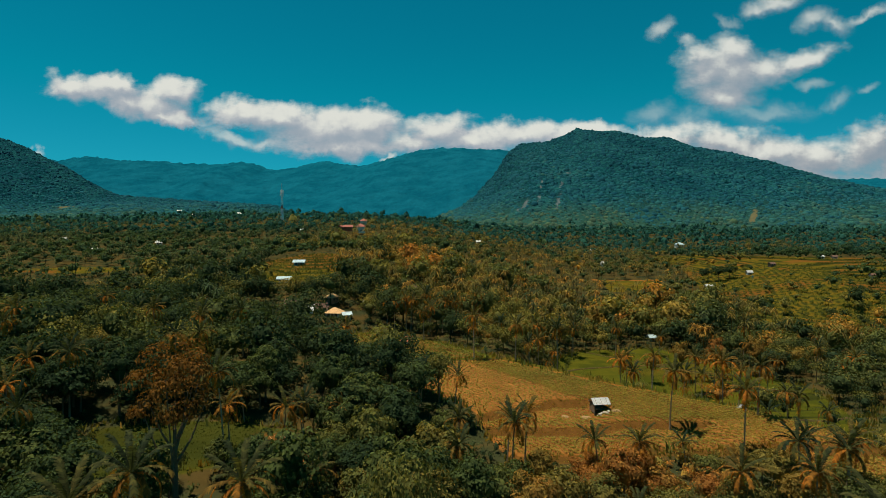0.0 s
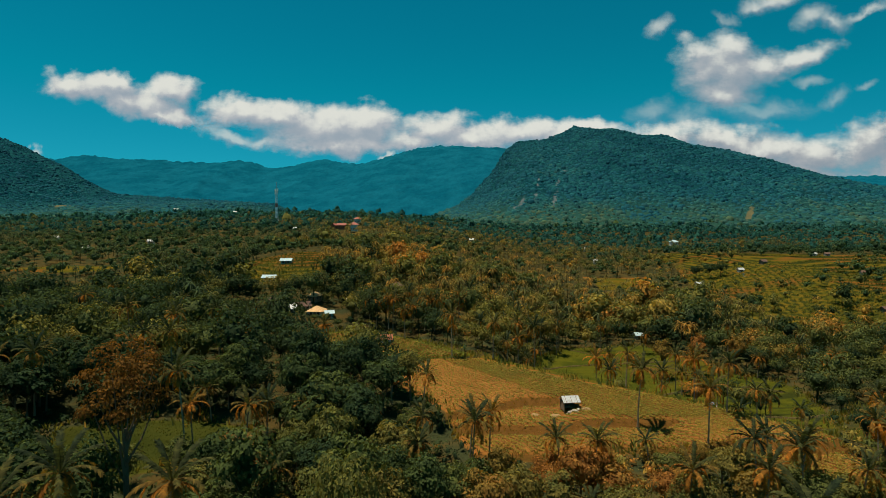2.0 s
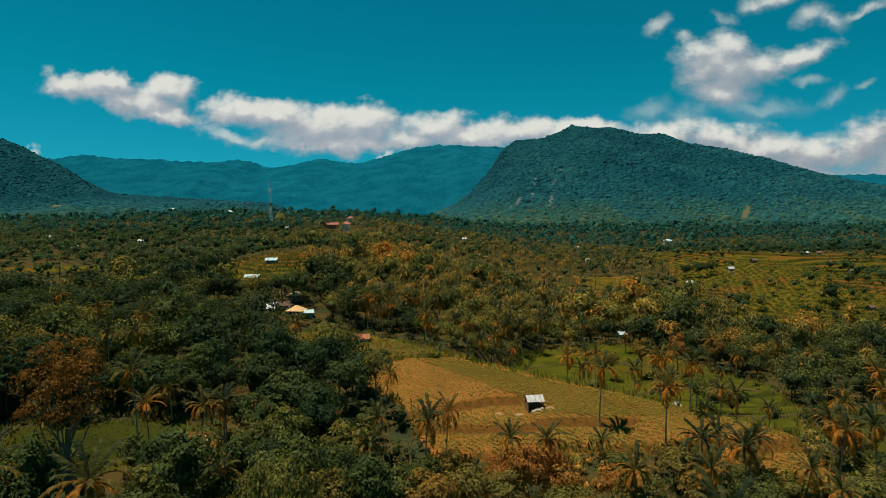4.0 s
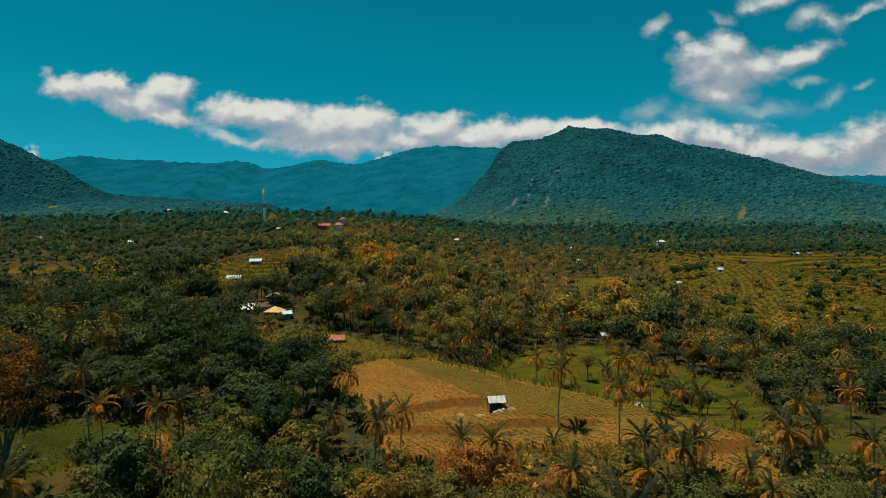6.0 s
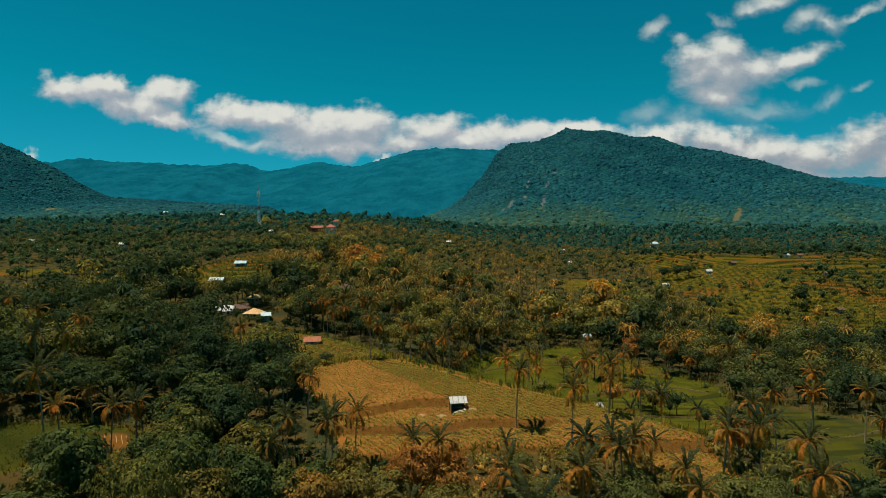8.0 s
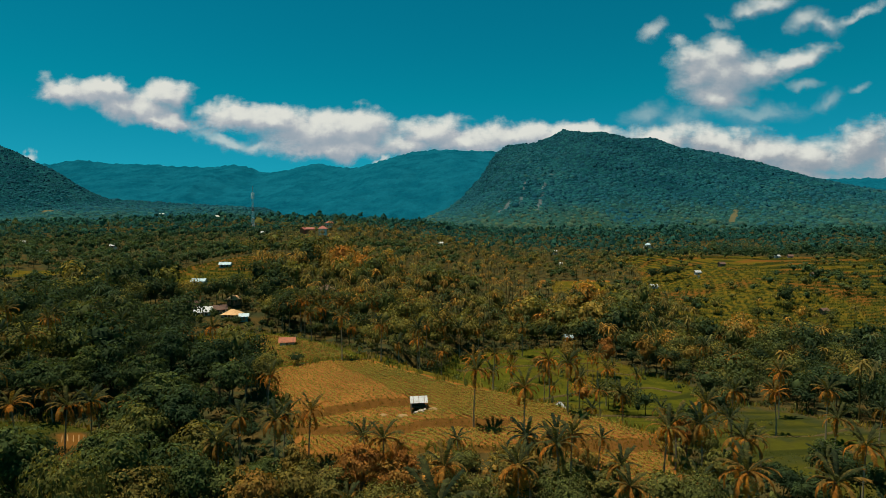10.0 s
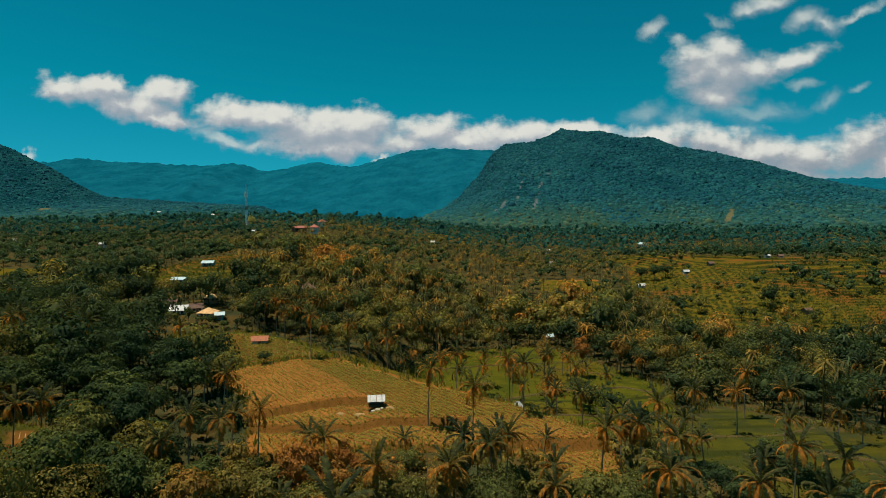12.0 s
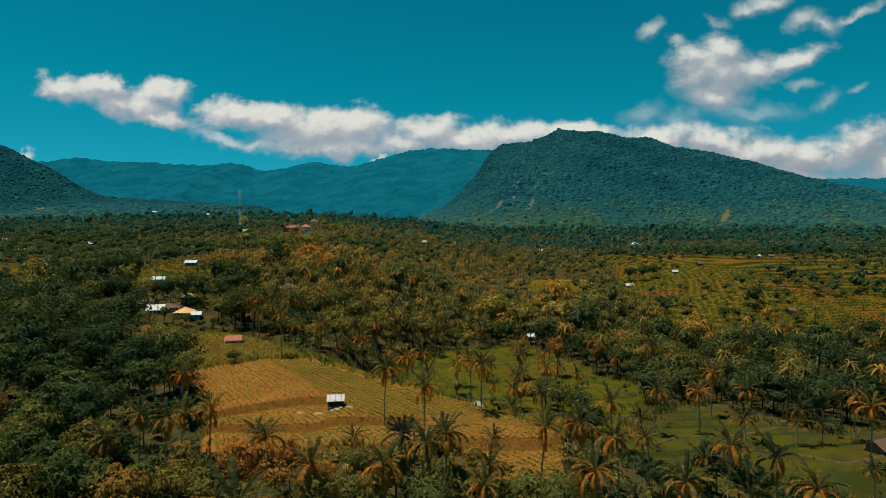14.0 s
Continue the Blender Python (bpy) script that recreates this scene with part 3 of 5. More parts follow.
def tube(bm, pts, radii, sides=6):
    """A tapered limb along points."""
    rings = []
    for k, (p, r) in enumerate(zip(pts, radii)):
        d = (Vector(pts[min(k + 1, len(pts) - 1)]) - Vector(pts[max(k - 1, 0)])).normalized()
        a = d.orthogonal().normalized()
        b = d.cross(a)
        rings.append([bm.verts.new(Vector(p) + (a * math.cos(2 * math.pi * s / sides) + b * math.sin(2 * math.pi * s / sides)) * r) for s in range(sides)])
    for r0, r1 in zip(rings, rings[1:]):
        for s in range(sides):
            bm.faces.new((r0[s], r0[(s + 1) % sides], r1[(s + 1) % sides], r1[s]))
    bm.faces.new(rings[-1])
    return bm


# ---- plants ----
rng = np.random.default_rng(11)


def leaves_at(centres, normals, size, rand, long=1.5):
    """A folded rhombus for every centre."""
    n = len(centres)
    t = np.cross(normals, rand.normal(size=(n, 3)))
    t /= np.linalg.norm(t, axis=1, keepdims=True) + 1e-9
    b = np.cross(normals, t)
    s = (size * rand.uniform(0.6, 1.35, n))[:, None]
    sag = normals * s * 0.22
    v = np.stack([centres - t * s * 0.5 * long - sag, centres + b * s * 0.42, centres + t * s * 0.5 * long - sag, centres - b * s * 0.42], 1).reshape(-1, 3)
    return v, np.arange(4 * n).reshape(n, 4)


def crown_points(lobes, per, rx, rz, z0, rand, lobe_r, flat=0.75):
    """Leaf places on the upper shells of many lobes gathered in an uneven crown."""
    cs, ns = [], []
    for k in range(lobes):
        d = rand.normal(size=3)
        d[2] = abs(d[2]) - 0.45
        d /= np.linalg.norm(d)
        c = d * np.array([rx, rx, rz]) * rand.uniform(0.45, 1.0) + np.array([0, 0, z0])
        r = lobe_r * rand.uniform(0.65, 1.3)
        m = int(per * (0.7 + 0.6 * rand.random()))
        q = rand.normal(size=(m, 3))
        q[:, 2] = np.where(q[:, 2] < -0.4, -q[:, 2], q[:, 2])
        q /= np.linalg.norm(q, axis=1, keepdims=True)
        cs.append(c + q * np.array([r, r, r * flat]) * rand.uniform(0.82, 1.06, (m, 1)))
        w = q * 0.8 + d * 0.4 + rand.normal(size=(m, 3)) * 0.2
        ns.append(w / np.linalg.norm(w, axis=1, keepdims=True))
    return np.concatenate(cs), np.concatenate(ns)


def core_of(rx, rz, z0, rand, ring=6, rings=3):
    """The closed inner mass of a crown."""
    levels = ((0.72, z0 + rz * 0.45), (0.92, z0 - rz * 0.15), (0.45, z0 - rz * 0.9))[:rings]
    cv = [(0, 0, z0 + rz * 0.85)]
    for r, z in levels:
        cv += [(rx * r * rand.uniform(0.7, 1.05) * math.cos(2 * math.pi * k / ring), rx * r * rand.uniform(0.7, 1.05) * math.sin(2 * math.pi * k / ring), z + rand.normal() * 0.25) for k in range(ring)]
    quads = []
    for k in range(ring):
        quads.append((0, len(cv), 1 + k, 1 + (k + 1) % ring))
        cv.append(tuple((p + q) / 2 for p, q in zip(cv[0], cv[1 + k])))
    for lv in range(rings - 1):
        a, b = 1 + lv * ring, 1 + (lv + 1) * ring
        quads += [(a + k, b + k, b + (k + 1) % ring, a + (k + 1) % ring) for k in range(ring)]
    return np.array(cv) * (0.86, 0.86, 1), np.array(quads)


def tree_meshes(kind, rand):
    """Trunk with limbs, and a crown of leaves. Kinds: broad, tall, sparse, bush."""
    lobes, per, rx, rz, z0, lr, leaf = {"broad": (32, 54, 3.4, 2.5, 4.9, 1.3, 0.31), "tall": (32, 54, 2.6, 3.5, 6.6, 1.15, 0.31),
                                        "fine": (36, 80, 3.3, 2.7, 4.9, 1.3, 0.20), "sparse": (60, 60, 3.3, 3.8, 9.0, 0.95, 0.17), "bush": (11, 32, 1.3, 0.9, 1.25, 0.75, 0.42)}[kind]
    c, n = crown_points(lobes, per, rx, rz, z0, rand, lr)
    v, f = leaves_at(c, n, leaf, rand)
    mat = MAT_BROWN if kind == "sparse" else MAT_LEAF
    if kind in ("broad", "tall", "fine"):
        cv, cf = core_of(rx * 0.6, rz * 0.62, z0, rand)
        v, f = np.concatenate([v, cv]), np.concatenate([f, cf + len(v)])
    crown = mesh_of("crown", v, f, mat)
    bm = bmesh.new()
    lean = rand.normal(size=2) * 0.25
    top = (lean[0], lean[1], z0 * 0.8)
    tube(bm, [(0, 0, -0.6), (lean[0] * 0.4, lean[1] * 0.4, z0 * 0.4), top], [0.034 * z0, 0.024 * z0, 0.014 * z0], 7)
    for k in range(9 if kind == "sparse" else 5):
        a = 2 * math.pi * k / 5 + rand.uniform(0, 1)
        r = rx * rand.uniform(0.5, 0.85)
        h = z0 * rand.uniform(0.35, 0.7)
        end = (math.cos(a) * r, math.sin(a) * r, z0 + rz * rand.uniform(-0.1, 0.6))
        mid = tuple((1 - w) * p + w * q for p, q, w in zip((lean[0] * 0.5, lean[1] * 0.5, h), end, (0.5, 0.5, 0.4)))
        tube(bm, [(lean[0] * 0.5, lean[1] * 0.5, h), mid, end], [0.012 * z0, 0.008 * z0, 0.003 * z0], 5)
    trunk = bpy.data.meshes.new("trunk")
    bm.to_mesh(trunk)
    bm.free()
    trunk.materials.append(MAT_BARK)
    return crown, trunk


def frond_mesh(length, droop, leaf, mat, rand, ragged=0.25, pairs=18):
    """A palm leaf along +x: an arching rib with hanging leaflets."""
    v, f = [], []

    def at(s):
        return np.array([length * s * (1 - 0.30 * droop * s * s), 0, length * (0.42 * s - droop * s * s * 0.85)])
    for k in range(6):
        p, w = at(k / 6), 0.05 * (1 - k / 7)
        v += [p + (0, -w, 0), p + (0, w, 0)]
    for k in range(5):
        f.append((2 * k, 2 * k + 1, 2 * k + 3, 2 * k + 2))
    for k in range(pairs):
        s = 0.10 + 0.9 * k / (pairs - 1)
        p, ahead = at(s), at(min(1.0, s + 0.05)) - at(s - 0.05)
        ahead = ahead / np.linalg.norm(ahead)
        size = leaf * (0.5 + 1.1 * s * (1.25 - s)) * rand.uniform(1 - ragged, 1 + ragged * 0.5)
        for side in (-1, 1):
            sag = rand.uniform(0.2, 0.6)
            tip = p + size * (ahead * 0.55 + np.array([0, side * 0.8, -sag]))
            w = ahead * length * 0.027
            mid = (p + tip) / 2 + np.array([0, 0, 0.09 * size])
            i = len(v)
            v += [p - w, p + w, mid + w * 1.1, tip, mid - w * 1.1]
            f += [(i, i + 1, i + 2, i + 4), (i + 4, i + 2, i + 3, i + 3)]
    quads = [q for q in f if q[2] != q[3]]
    tris = [(q[0], q[1], q[2]) for q in f if q[2] == q[3]]
    me = bpy.data.meshes.new("frond")
    me.from_pydata([tuple(p) for p in v], [], quads + tris)
    me.materials.append(mat)
    return me


GREEN_FRONDS = [frond_mesh(4.0, d, 0.56, MAT_FROND, rng, 0.25, 16) for d in (0.34, 0.5, 0.7, 0.98)]
DRY_FRONDS = [frond_mesh(3.3, d, 0.65, MAT_DRYFROND, rng, 0.5, 11) for d in (1.3, 1.6)]


def palm_proto(tall, rand, dry=2, fronds=17, spread_=1.0):
    palm = thing("coconut_palm", "tall coconut palm with olive fronds and a thin bare trunk", "palm tree", Matrix(), "coconut palms")
    bm = bmesh.new()
    bend = rand.normal(size=2) * 0.045 * tall
    pts = [(bend[0] * s * s, bend[1] * s * s, tall * s - 0.5 * (s == 0)) for s in (0, 0.25, 0.5, 0.75, 1)]
    tube(bm, pts, [0.22, 0.14, 0.12, 0.11, 0.10], 7)
    part("trunk", bm, MAT_PALMBARK, palm)
    head = Vector(pts[-1])
    for k in range(fronds):
        a = k * 137.5 + rand.uniform(-15, 15)
        lift = k / fronds
        me = GREEN_FRONDS[min(3, int(lift * 4))]
        tilt = 60 - 90 * lift + rand.uniform(-9, 9)
        m = Matrix.Translation(head) @ Euler((rand.uniform(-0.25, 0.25), -radians(tilt) * 0.8, radians(a)), "XYZ").to_matrix().to_4x4() @ Matrix.Scale(rand.uniform(0.85, 1.1) * spread_, 4)
        shared("frond", me, palm, m).color = (0.06 + 0.86 * lift ** 1.4, 0, 0, 1)
    for k in range(dry):
        m = Matrix.Translation(head - Vector((0, 0, 0.2))) @ Euler((0, radians(rand.uniform(15, 50)), radians(rand.uniform(0, 360))), "XYZ").to_matrix().to_4x4()
        shared("dry_frond", DRY_FRONDS[k % 2], palm, m, "withered orange-brown hanging frond")
    return palm


def low_palm(rand):
    """A few hundredths of a grove: a simple palm for joined woods, as arrays."""
    v, f = [], []
    tall = rand.uniform(11.0, 16.5)
    bx, by = rand.normal(size=2) * 0.5
    for a in range(3):
        x, y = 0.2 * math.cos(2.1 * a), 0.2 * math.sin(2.1 * a)
        v += [(x, y, -1), (x * 0.6 + bx, y * 0.6 + by, tall)]
    f += [(0, 2, 3, 1), (2, 4, 5, 3), (4, 0, 1, 5)]
    n = 18
    for k in range(n):
        a = 2.4 * k + rand.uniform(-0.3, 0.3)
        lift, r = 1.3 - 2.1 * k / n, rand.uniform(2.5, 3.3)
        d, s = np.array([math.cos(a), math.sin(a), 0]), np.array([-math.sin(a), math.cos(a), 0])
        p0 = np.array([bx, by, tall])
        mids = [p0 + d * r * u + (0, 0, r * (1.0 * lift * u - (0.25 + 0.45 * lift) * u * u - 0.42 * u ** 3)) for u in (0.0, 0.36, 0.7, 1.0)]
        wide = (0.06, 0.27, 0.24, 0.05)
        i = len(v)
        for p, w in zip(mids, wide):
            v += [p - s * w - (0, 0, 0.5 * w), p + s * w - (0, 0, 0.5 * w)]
        f += [(i + 2 * q, i + 2 * q + 1, i + 2 * q + 3, i + 2 * q + 2) for q in range(3)]
    return np.array(v, float), np.array(f)


def low_tree(rand, lobes, per, leaf, core=True, rx=3.2, rz=2.4, z0=5.0, rings=3, lobe=1.7, fill=0.74, trunk=False):
    """A simple leafy tree for joined woods, as arrays."""
    c, n = crown_points(lobes, per, rx, rz, z0, rand, lobe)
    v, f = leaves_at(c, n, leaf, rand, 1.25)
    if core:
        cv, cf = core_of(rx * fill, rz * fill, z0, rand, 5, rings)
        v, f = np.concatenate([v, cv]), np.concatenate([f, cf + len(v)])
    if trunk:
        tv = [(0.16 * (1.3 - h) * math.cos(2.1 * a), 0.16 * (1.3 - h) * math.sin(2.1 * a), -1 + (z0 + 1) * h) for a in range(3) for h in (0, 1)]
        v, f = np.concatenate([v, tv]), np.concatenate([f, np.array([(0, 2, 3, 1), (2, 4, 5, 3), (4, 0, 1, 5)]) + len(v)])
    return v, f


def blades(rand, count, tall, wide, spread_):
    """An upright tussock of a few grass blades, as arrays."""
    v = []
    for k in range(count):
        a, r = rand.uniform(0, 6.3), abs(rand.normal()) * spread_
        x, y, h = r * math.cos(a), r * math.sin(a), tall * rand.uniform(0.6, 1.2)
        b = rand.uniform(0, 3.14)
        cx, cy = wide * math.cos(b), wide * math.sin(b)
        lx, ly = rand.normal() * 0.3 * h, rand.normal() * 0.3 * h
        v += [(x - cx, y - cy, -0.05), (x + cx, y + cy, -0.05), (x + lx + cx * 0.4, y + ly + cy * 0.4, h), (x + lx - cx * 0.4, y + ly - cy * 0.4, h)]
    return np.array(v), np.arange(4 * count).reshape(count, 4)


def joined(name, protos, places, mat, label, category, smooth=False):
    """Many plants in one mesh. places: x, y, z, scale, turn, tint, which, squash."""
    vs, fs, ts, count = [], [], [], 0
    which = places[:, 6].astype(int)
    for w, (pv, pf) in enumerate(protos):
        sel = places[which == w]
        if not len(sel):
            continue
        c, s = np.cos(sel[:, 4]), np.sin(sel[:, 4])
        k = sel[:, 3]
        x = (pv[None, :, 0] * c[:, None] - pv[None, :, 1] * s[:, None]) * k[:, None] + sel[:, 0, None]
        y = (pv[None, :, 0] * s[:, None] + pv[None, :, 1] * c[:, None]) * k[:, None] + sel[:, 1, None]
        z = pv[None, :, 2] * (k * sel[:, 7])[:, None] + sel[:, 2, None]
        vs.append(np.stack([x, y, z], 2).reshape(-1, 3))
        fs.append((pf[None] + (np.arange(len(sel)) * len(pv))[:, None, None]).reshape(-1, 4) + count)
        ts.append(np.repeat(sel[:, 5], len(pv)))
        count += len(sel) * len(pv)
    me = mesh_of(name, np.concatenate(vs), np.concatenate(fs), mat, smooth, vary=np.concatenate(ts))
    return tagged(new(name, me), label, category, kind="stuff")

# ---- woods ----
OPEN = [SLOPE, DRY_FIELD, BEAN_PLOT, PADDY, MEADOW, CLEARING, LEFT_TERRACE, LEFT_PATCH, PINK_PLOT, SCAR]


def clear_of(x, y, grow=2.0):
    """1 where fields keep the ground free of trees."""
    return np.maximum.reduce([inside(x, y, p, grow) for p in OPEN])


def jittered(x0, x1, y0, y1, step, rand):
    X, Y = np.meshgrid(np.arange(x0, x1, step), np.arange(y0, y1, step))
    X, Y = X.ravel(), Y.ravel()
    return X + rand.uniform(-0.5, 0.5, len(X)) * step, Y + rand.uniform(-0.5, 0.5, len(X)) * step


def in_sight(x, y, margin=12):
    """The wedge of land that the flight overlooks."""
    return (x > -0.83 * y - margin) & (x < 57 + 0.83 * y + margin)


def tint_at(x, y, rand):
    return np.clip(0.27 + 0.62 * bumps(x, y, 34, 61, 2) + 0.2 * bumps(x, y, 240, 63, 2) + rand.normal(size=len(x)) * 0.2, 0, 1)


# houses that show between the trees: x, y, half-width, how far the trees in front stay low
SHOWN = [(-42, 105, 9, 34), (-31, 104, 5, 34), (-75, 330, 26, 45), (-52, 210, 11, 34), (-40, 210, 8, 34), (-66, 212, 5, 10), (-72, 252, 9, 30), (-75, 293, 9, 36), (-16, 262, 6, 18), (99, 263, 3, 12), (203, 268, 5, 22),
         (195, 409, 8, 50), (240, 437, 8, 50), (313, 740, 12, 70), (-86, 585, 22, 80), (-92, 640, 10, 40), (-35.5, 75.7, 4, 12), (-13, 184, 6, 24), (71.5, 92, 7, 36), (-52, 95, 8, 30), (-62, 258, 12, 36), (-28, 180, 12, 40), (-10, 172, 8, 30), (4, 116, 9, 34)]


def cap_at(x, y):
    """The height to which trees grow there, so that houses and field edges lie open to the valley."""
    cap = np.full(np.shape(x), 30.0)
    for hx, hy, half, reach in SHOWN:
        d = hy - y
        line = hx + (28 - hx) * d / hy
        near = (d > -5) & (d < 0.75 * reach) & (np.abs(x - line) < half + 0.14 * np.maximum(d, 0))
        cap = np.where(near, np.minimum(cap, 2.4 + 42.0 / hy * np.maximum(d - 3, 0)), cap)
    front = (x > 0) & (x < 84) & (y < 101 - 0.35 * np.maximum(x - 52, 0)) & (y > 74 - 0.3 * np.maximum(x - 52, 0))
    cap = np.where(front, np.minimum(cap, 1.5 + 0.42 * (99 - 0.35 * np.maximum(x - 52, 0) - y)), cap)
    return cap


# key palms: x, y and height
WOOD_PALMS = [(-6.6, 190.9, 9.8), (-84.1, 153.4, 10.2), (-5.4, 125.8, 6.5), (-37.6, 96.9, 9.2), (-39.3, 108.8, 6.6), (-26.4, 103.2, 7.3), (-19.1, 101.2, 7.4), (-52.6, 121.1, 13.0), (-61.6, 143.2, 13.0), (-55.1, 152.6, 13.0), (-42.8, 140.7, 13.0), (-25.1, 98.7, 9.6), (-36.4, 91.4, 16.5), (-27.8, 158.8, 10.0), (-101.2, 131.1, 12.0), (-73.8, 142.6, 13.0), (-60.1, 137.7, 13.0), (-56.8, 117.7, 13.0), (-69.9, 103.2, 12.0), (-27.6, 94.9, 11.5), (-4.8, 120.4, 8.0), (-18.1, 80.4, 8.0), (-14.7, 99.4, 8.0)]
PADDY_PALMS = [(61.5, 177.8, 9.3), (72.2, 165.7, 6.1), (82.9, 176.8, 7.4), (91.6, 186.4, 11.6), (97.8, 186.4, 6.8), (92.1, 131.5, 6.2), (118.4, 129.5, 10.2), (154.2, 159.7, 10.1), (136.0, 120.6, 8.3), (142.2, 121.3, 5.5), (158.8, 138.3, 8.7), (10.0, 179.8, 6.9), (47.3, 147.1, 12.0), (53.2, 153.9, 12.0), (30.7, 178.0, 12.0), (134.1, 179.3, 12.0), (32.3, 156.2, 13.0), (33.0, 197.6, 13.0), (53.9, 231.4, 12.0), (25.8, 165.0, 9.2), (38.4, 192.9, 10.0), (73.2, 123.7, 7.0), (125.7, 123.0, 12.0), (107.5, 129.1, 11.0), (9.1, 162.5, 12.8), (20.9, 159.9, 10.7), (77.6, 154.7, 10.0), (45.7, 222.7, 12.0), (57.0, 242.8, 12.0), (72.7, 233.5, 12.0)]
PADDY_PALMS += [(82.9, 181.5, 12.0), (67.7, 155.5, 12.0), (63.5, 125.4, 12.0)]
FIELD_PALMS = [(65.1, 114.0, 10.8), (77.9, 90.2, 8.6), (96.3, 117.0, 5.5), (90.9, 88.0, 6.1), (97.2, 80.8, 5.8), (26.1, 91.9, 7.9), (45.1, 109.5, 11.7), (64.9, 90.2, 5.3), (2.4, 113.2, 8.6), (143.8, 109.1, 12.0), (95.6, 72.3, 11.0), (85.8, 64.4, 10.0), (99.8, 67.7, 11.0), (62.9, 74.0, 8.0), (73.6, 72.7, 6.0), (100.1, 60.7, 11.0), (11.1, 88.6, 12.0), (2.9, 95.8, 10.0), (39, 48, 17), (38.7, 72.3, 10.0), (41.7, 94.3, 5.0), (55.1, 73.8, 11.0), (57.5, 85.7, 8.0), (49.0, 72.2, 10.0), (98.0, 110.3, 9.0), (114.7, 104.8, 11.0), (11.0, 94.3, 11.0), (78.0, 80.9, 11.0), (81.9, 75.4, 11.0), (71.6, 79.8, 11.0)]
FIELD_PALMS += [(2.8, 86.4, 9.0), (53.5, 97.6, 12.0), (51.8, 79.3, 11.0), (57.4, 78.0, 11.0), (29.7, 83.7, 11.0), (14.6, 97.7, 10.0)]
WOOD_PALMS += [(-19.6, 51, 19.8), (-29.4, 50, 20.2), (-32, 45.6, 19.5)]
PALMS = WOOD_PALMS + PADDY_PALMS + FIELD_PALMS

palm_protos = [palm_proto(t, rng, dry, n, sp) for t, dry, n, sp in ((10, 4, 19, 1.0), (11.5, 5, 20, 1.05), (9, 4, 18, 0.95), (13, 5, 20, 1.0), (7, 4, 17, 0.9), (12, 6, 19, 1.05), (19.5, 6, 21, 1.1), (16.5, 5, 20, 1.1))]
palm_tall = (10, 11.5, 9, 13, 7, 12, 19.5, 16.5)


def plant_palm(x, y, tall, which=None):
    k = int(np.argmin([abs(t - tall) for t in palm_tall])) if which is None else which
    s = tall / palm_tall[k]
    m = pose(x, y, float(height(x, y)), 0, 0, float(rng.uniform(0, 360))) @ Matrix.Diagonal((min(1.05, 0.4 + 0.6 * s), min(1.05, 0.4 + 0.6 * s), s, 1))
    ob = copy_thing(palm_protos[k], Matrix())
    ob.matrix_basis = m
    shift = float(rng.normal(0.1, 0.16))
    for child in ob.children:
        child.color = (min(1.0, max(0.0, child.color[0] + shift)), 0, 0, 1)
    return ob


for x, y, tall in PALMS:
    plant_palm(x, y, tall)

# palms among the near trees and over the paddies
px, py = jittered(-130, 230, 52, 235, 13.0, rng)
wet = np.maximum(inside(px, py, PADDY, 3), inside(px, py, MEADOW, 3))
dry = np.maximum.reduce([inside(px, py, p, 3) for p in (DRY_FIELD, BEAN_PLOT, CLEARING)])
lot = rng.random(len(px))
keep = in_sight(px, py, 4) & (dry < 0.1) & (cap_at(px, py) > 11) & (lot < np.where(wet > 0.5, 0.16, np.where(px > 20, 0.4, 0.25)))
keep &= np.array([min(math.hypot(x - p[0], y - p[1]) for p in PALMS) > 6 for x, y in zip(px, py)])
for x, y in zip(px[keep], py[keep]):
    plant_palm(float(x), float(y), float(rng.uniform(6.5, 12.5)), int(rng.integers(0, 6)))
# the row of palms behind the paddies
for k in range(34):
    x, y = float(rng.uniform(-22, 128)), float(rng.uniform(196, 214))
    y += 0.25 * max(0.0, x) * (x < 80) + 20 * (x >= 80)
    if clear_of(np.array([x]), np.array([y]), 2.5)[0] < 0.3 and cap_at(np.array([x]), np.array([y]))[0] > 10:
        plant_palm(x, y, float(rng.uniform(9, 13.5)), int(rng.integers(0, 6)))
for ob in palm_protos:
    for child in list(ob.children_recursive):
        bpy.data.objects.remove(child)
    bpy.data.objects.remove(ob)

# near trees, each a thing
TREE_KINDS = [("broad", tree_meshes("broad", rng)) for _ in range(3)] + [("tall", tree_meshes("tall", rng)) for _ in range(2)]
SPARSE = tree_meshes("sparse", rng)
FINE = [tree_meshes("fine", rng) for _ in range(3)]
BUSH = [tree_meshes("bush", rng) for _ in range(2)]


def plant_tree(x, y, meshes, size, squash=1.0, label="leafy green broadleaf tree with a dense rounded crown", name="broadleaf_tree", category="tree", group="woodland trees", tone=0.4):
    m = pose(x, y, float(height(x, y)), 0, 0, float(rng.uniform(0, 360))) @ Matrix.Diagonal((size, size, size * squash, 1))
    t = thing(name, label, category, m, group)
    shared("trunk", meshes[1], t)
    shared("crown", meshes[0], t).color = (tone, 0, 0, 1)
    return t


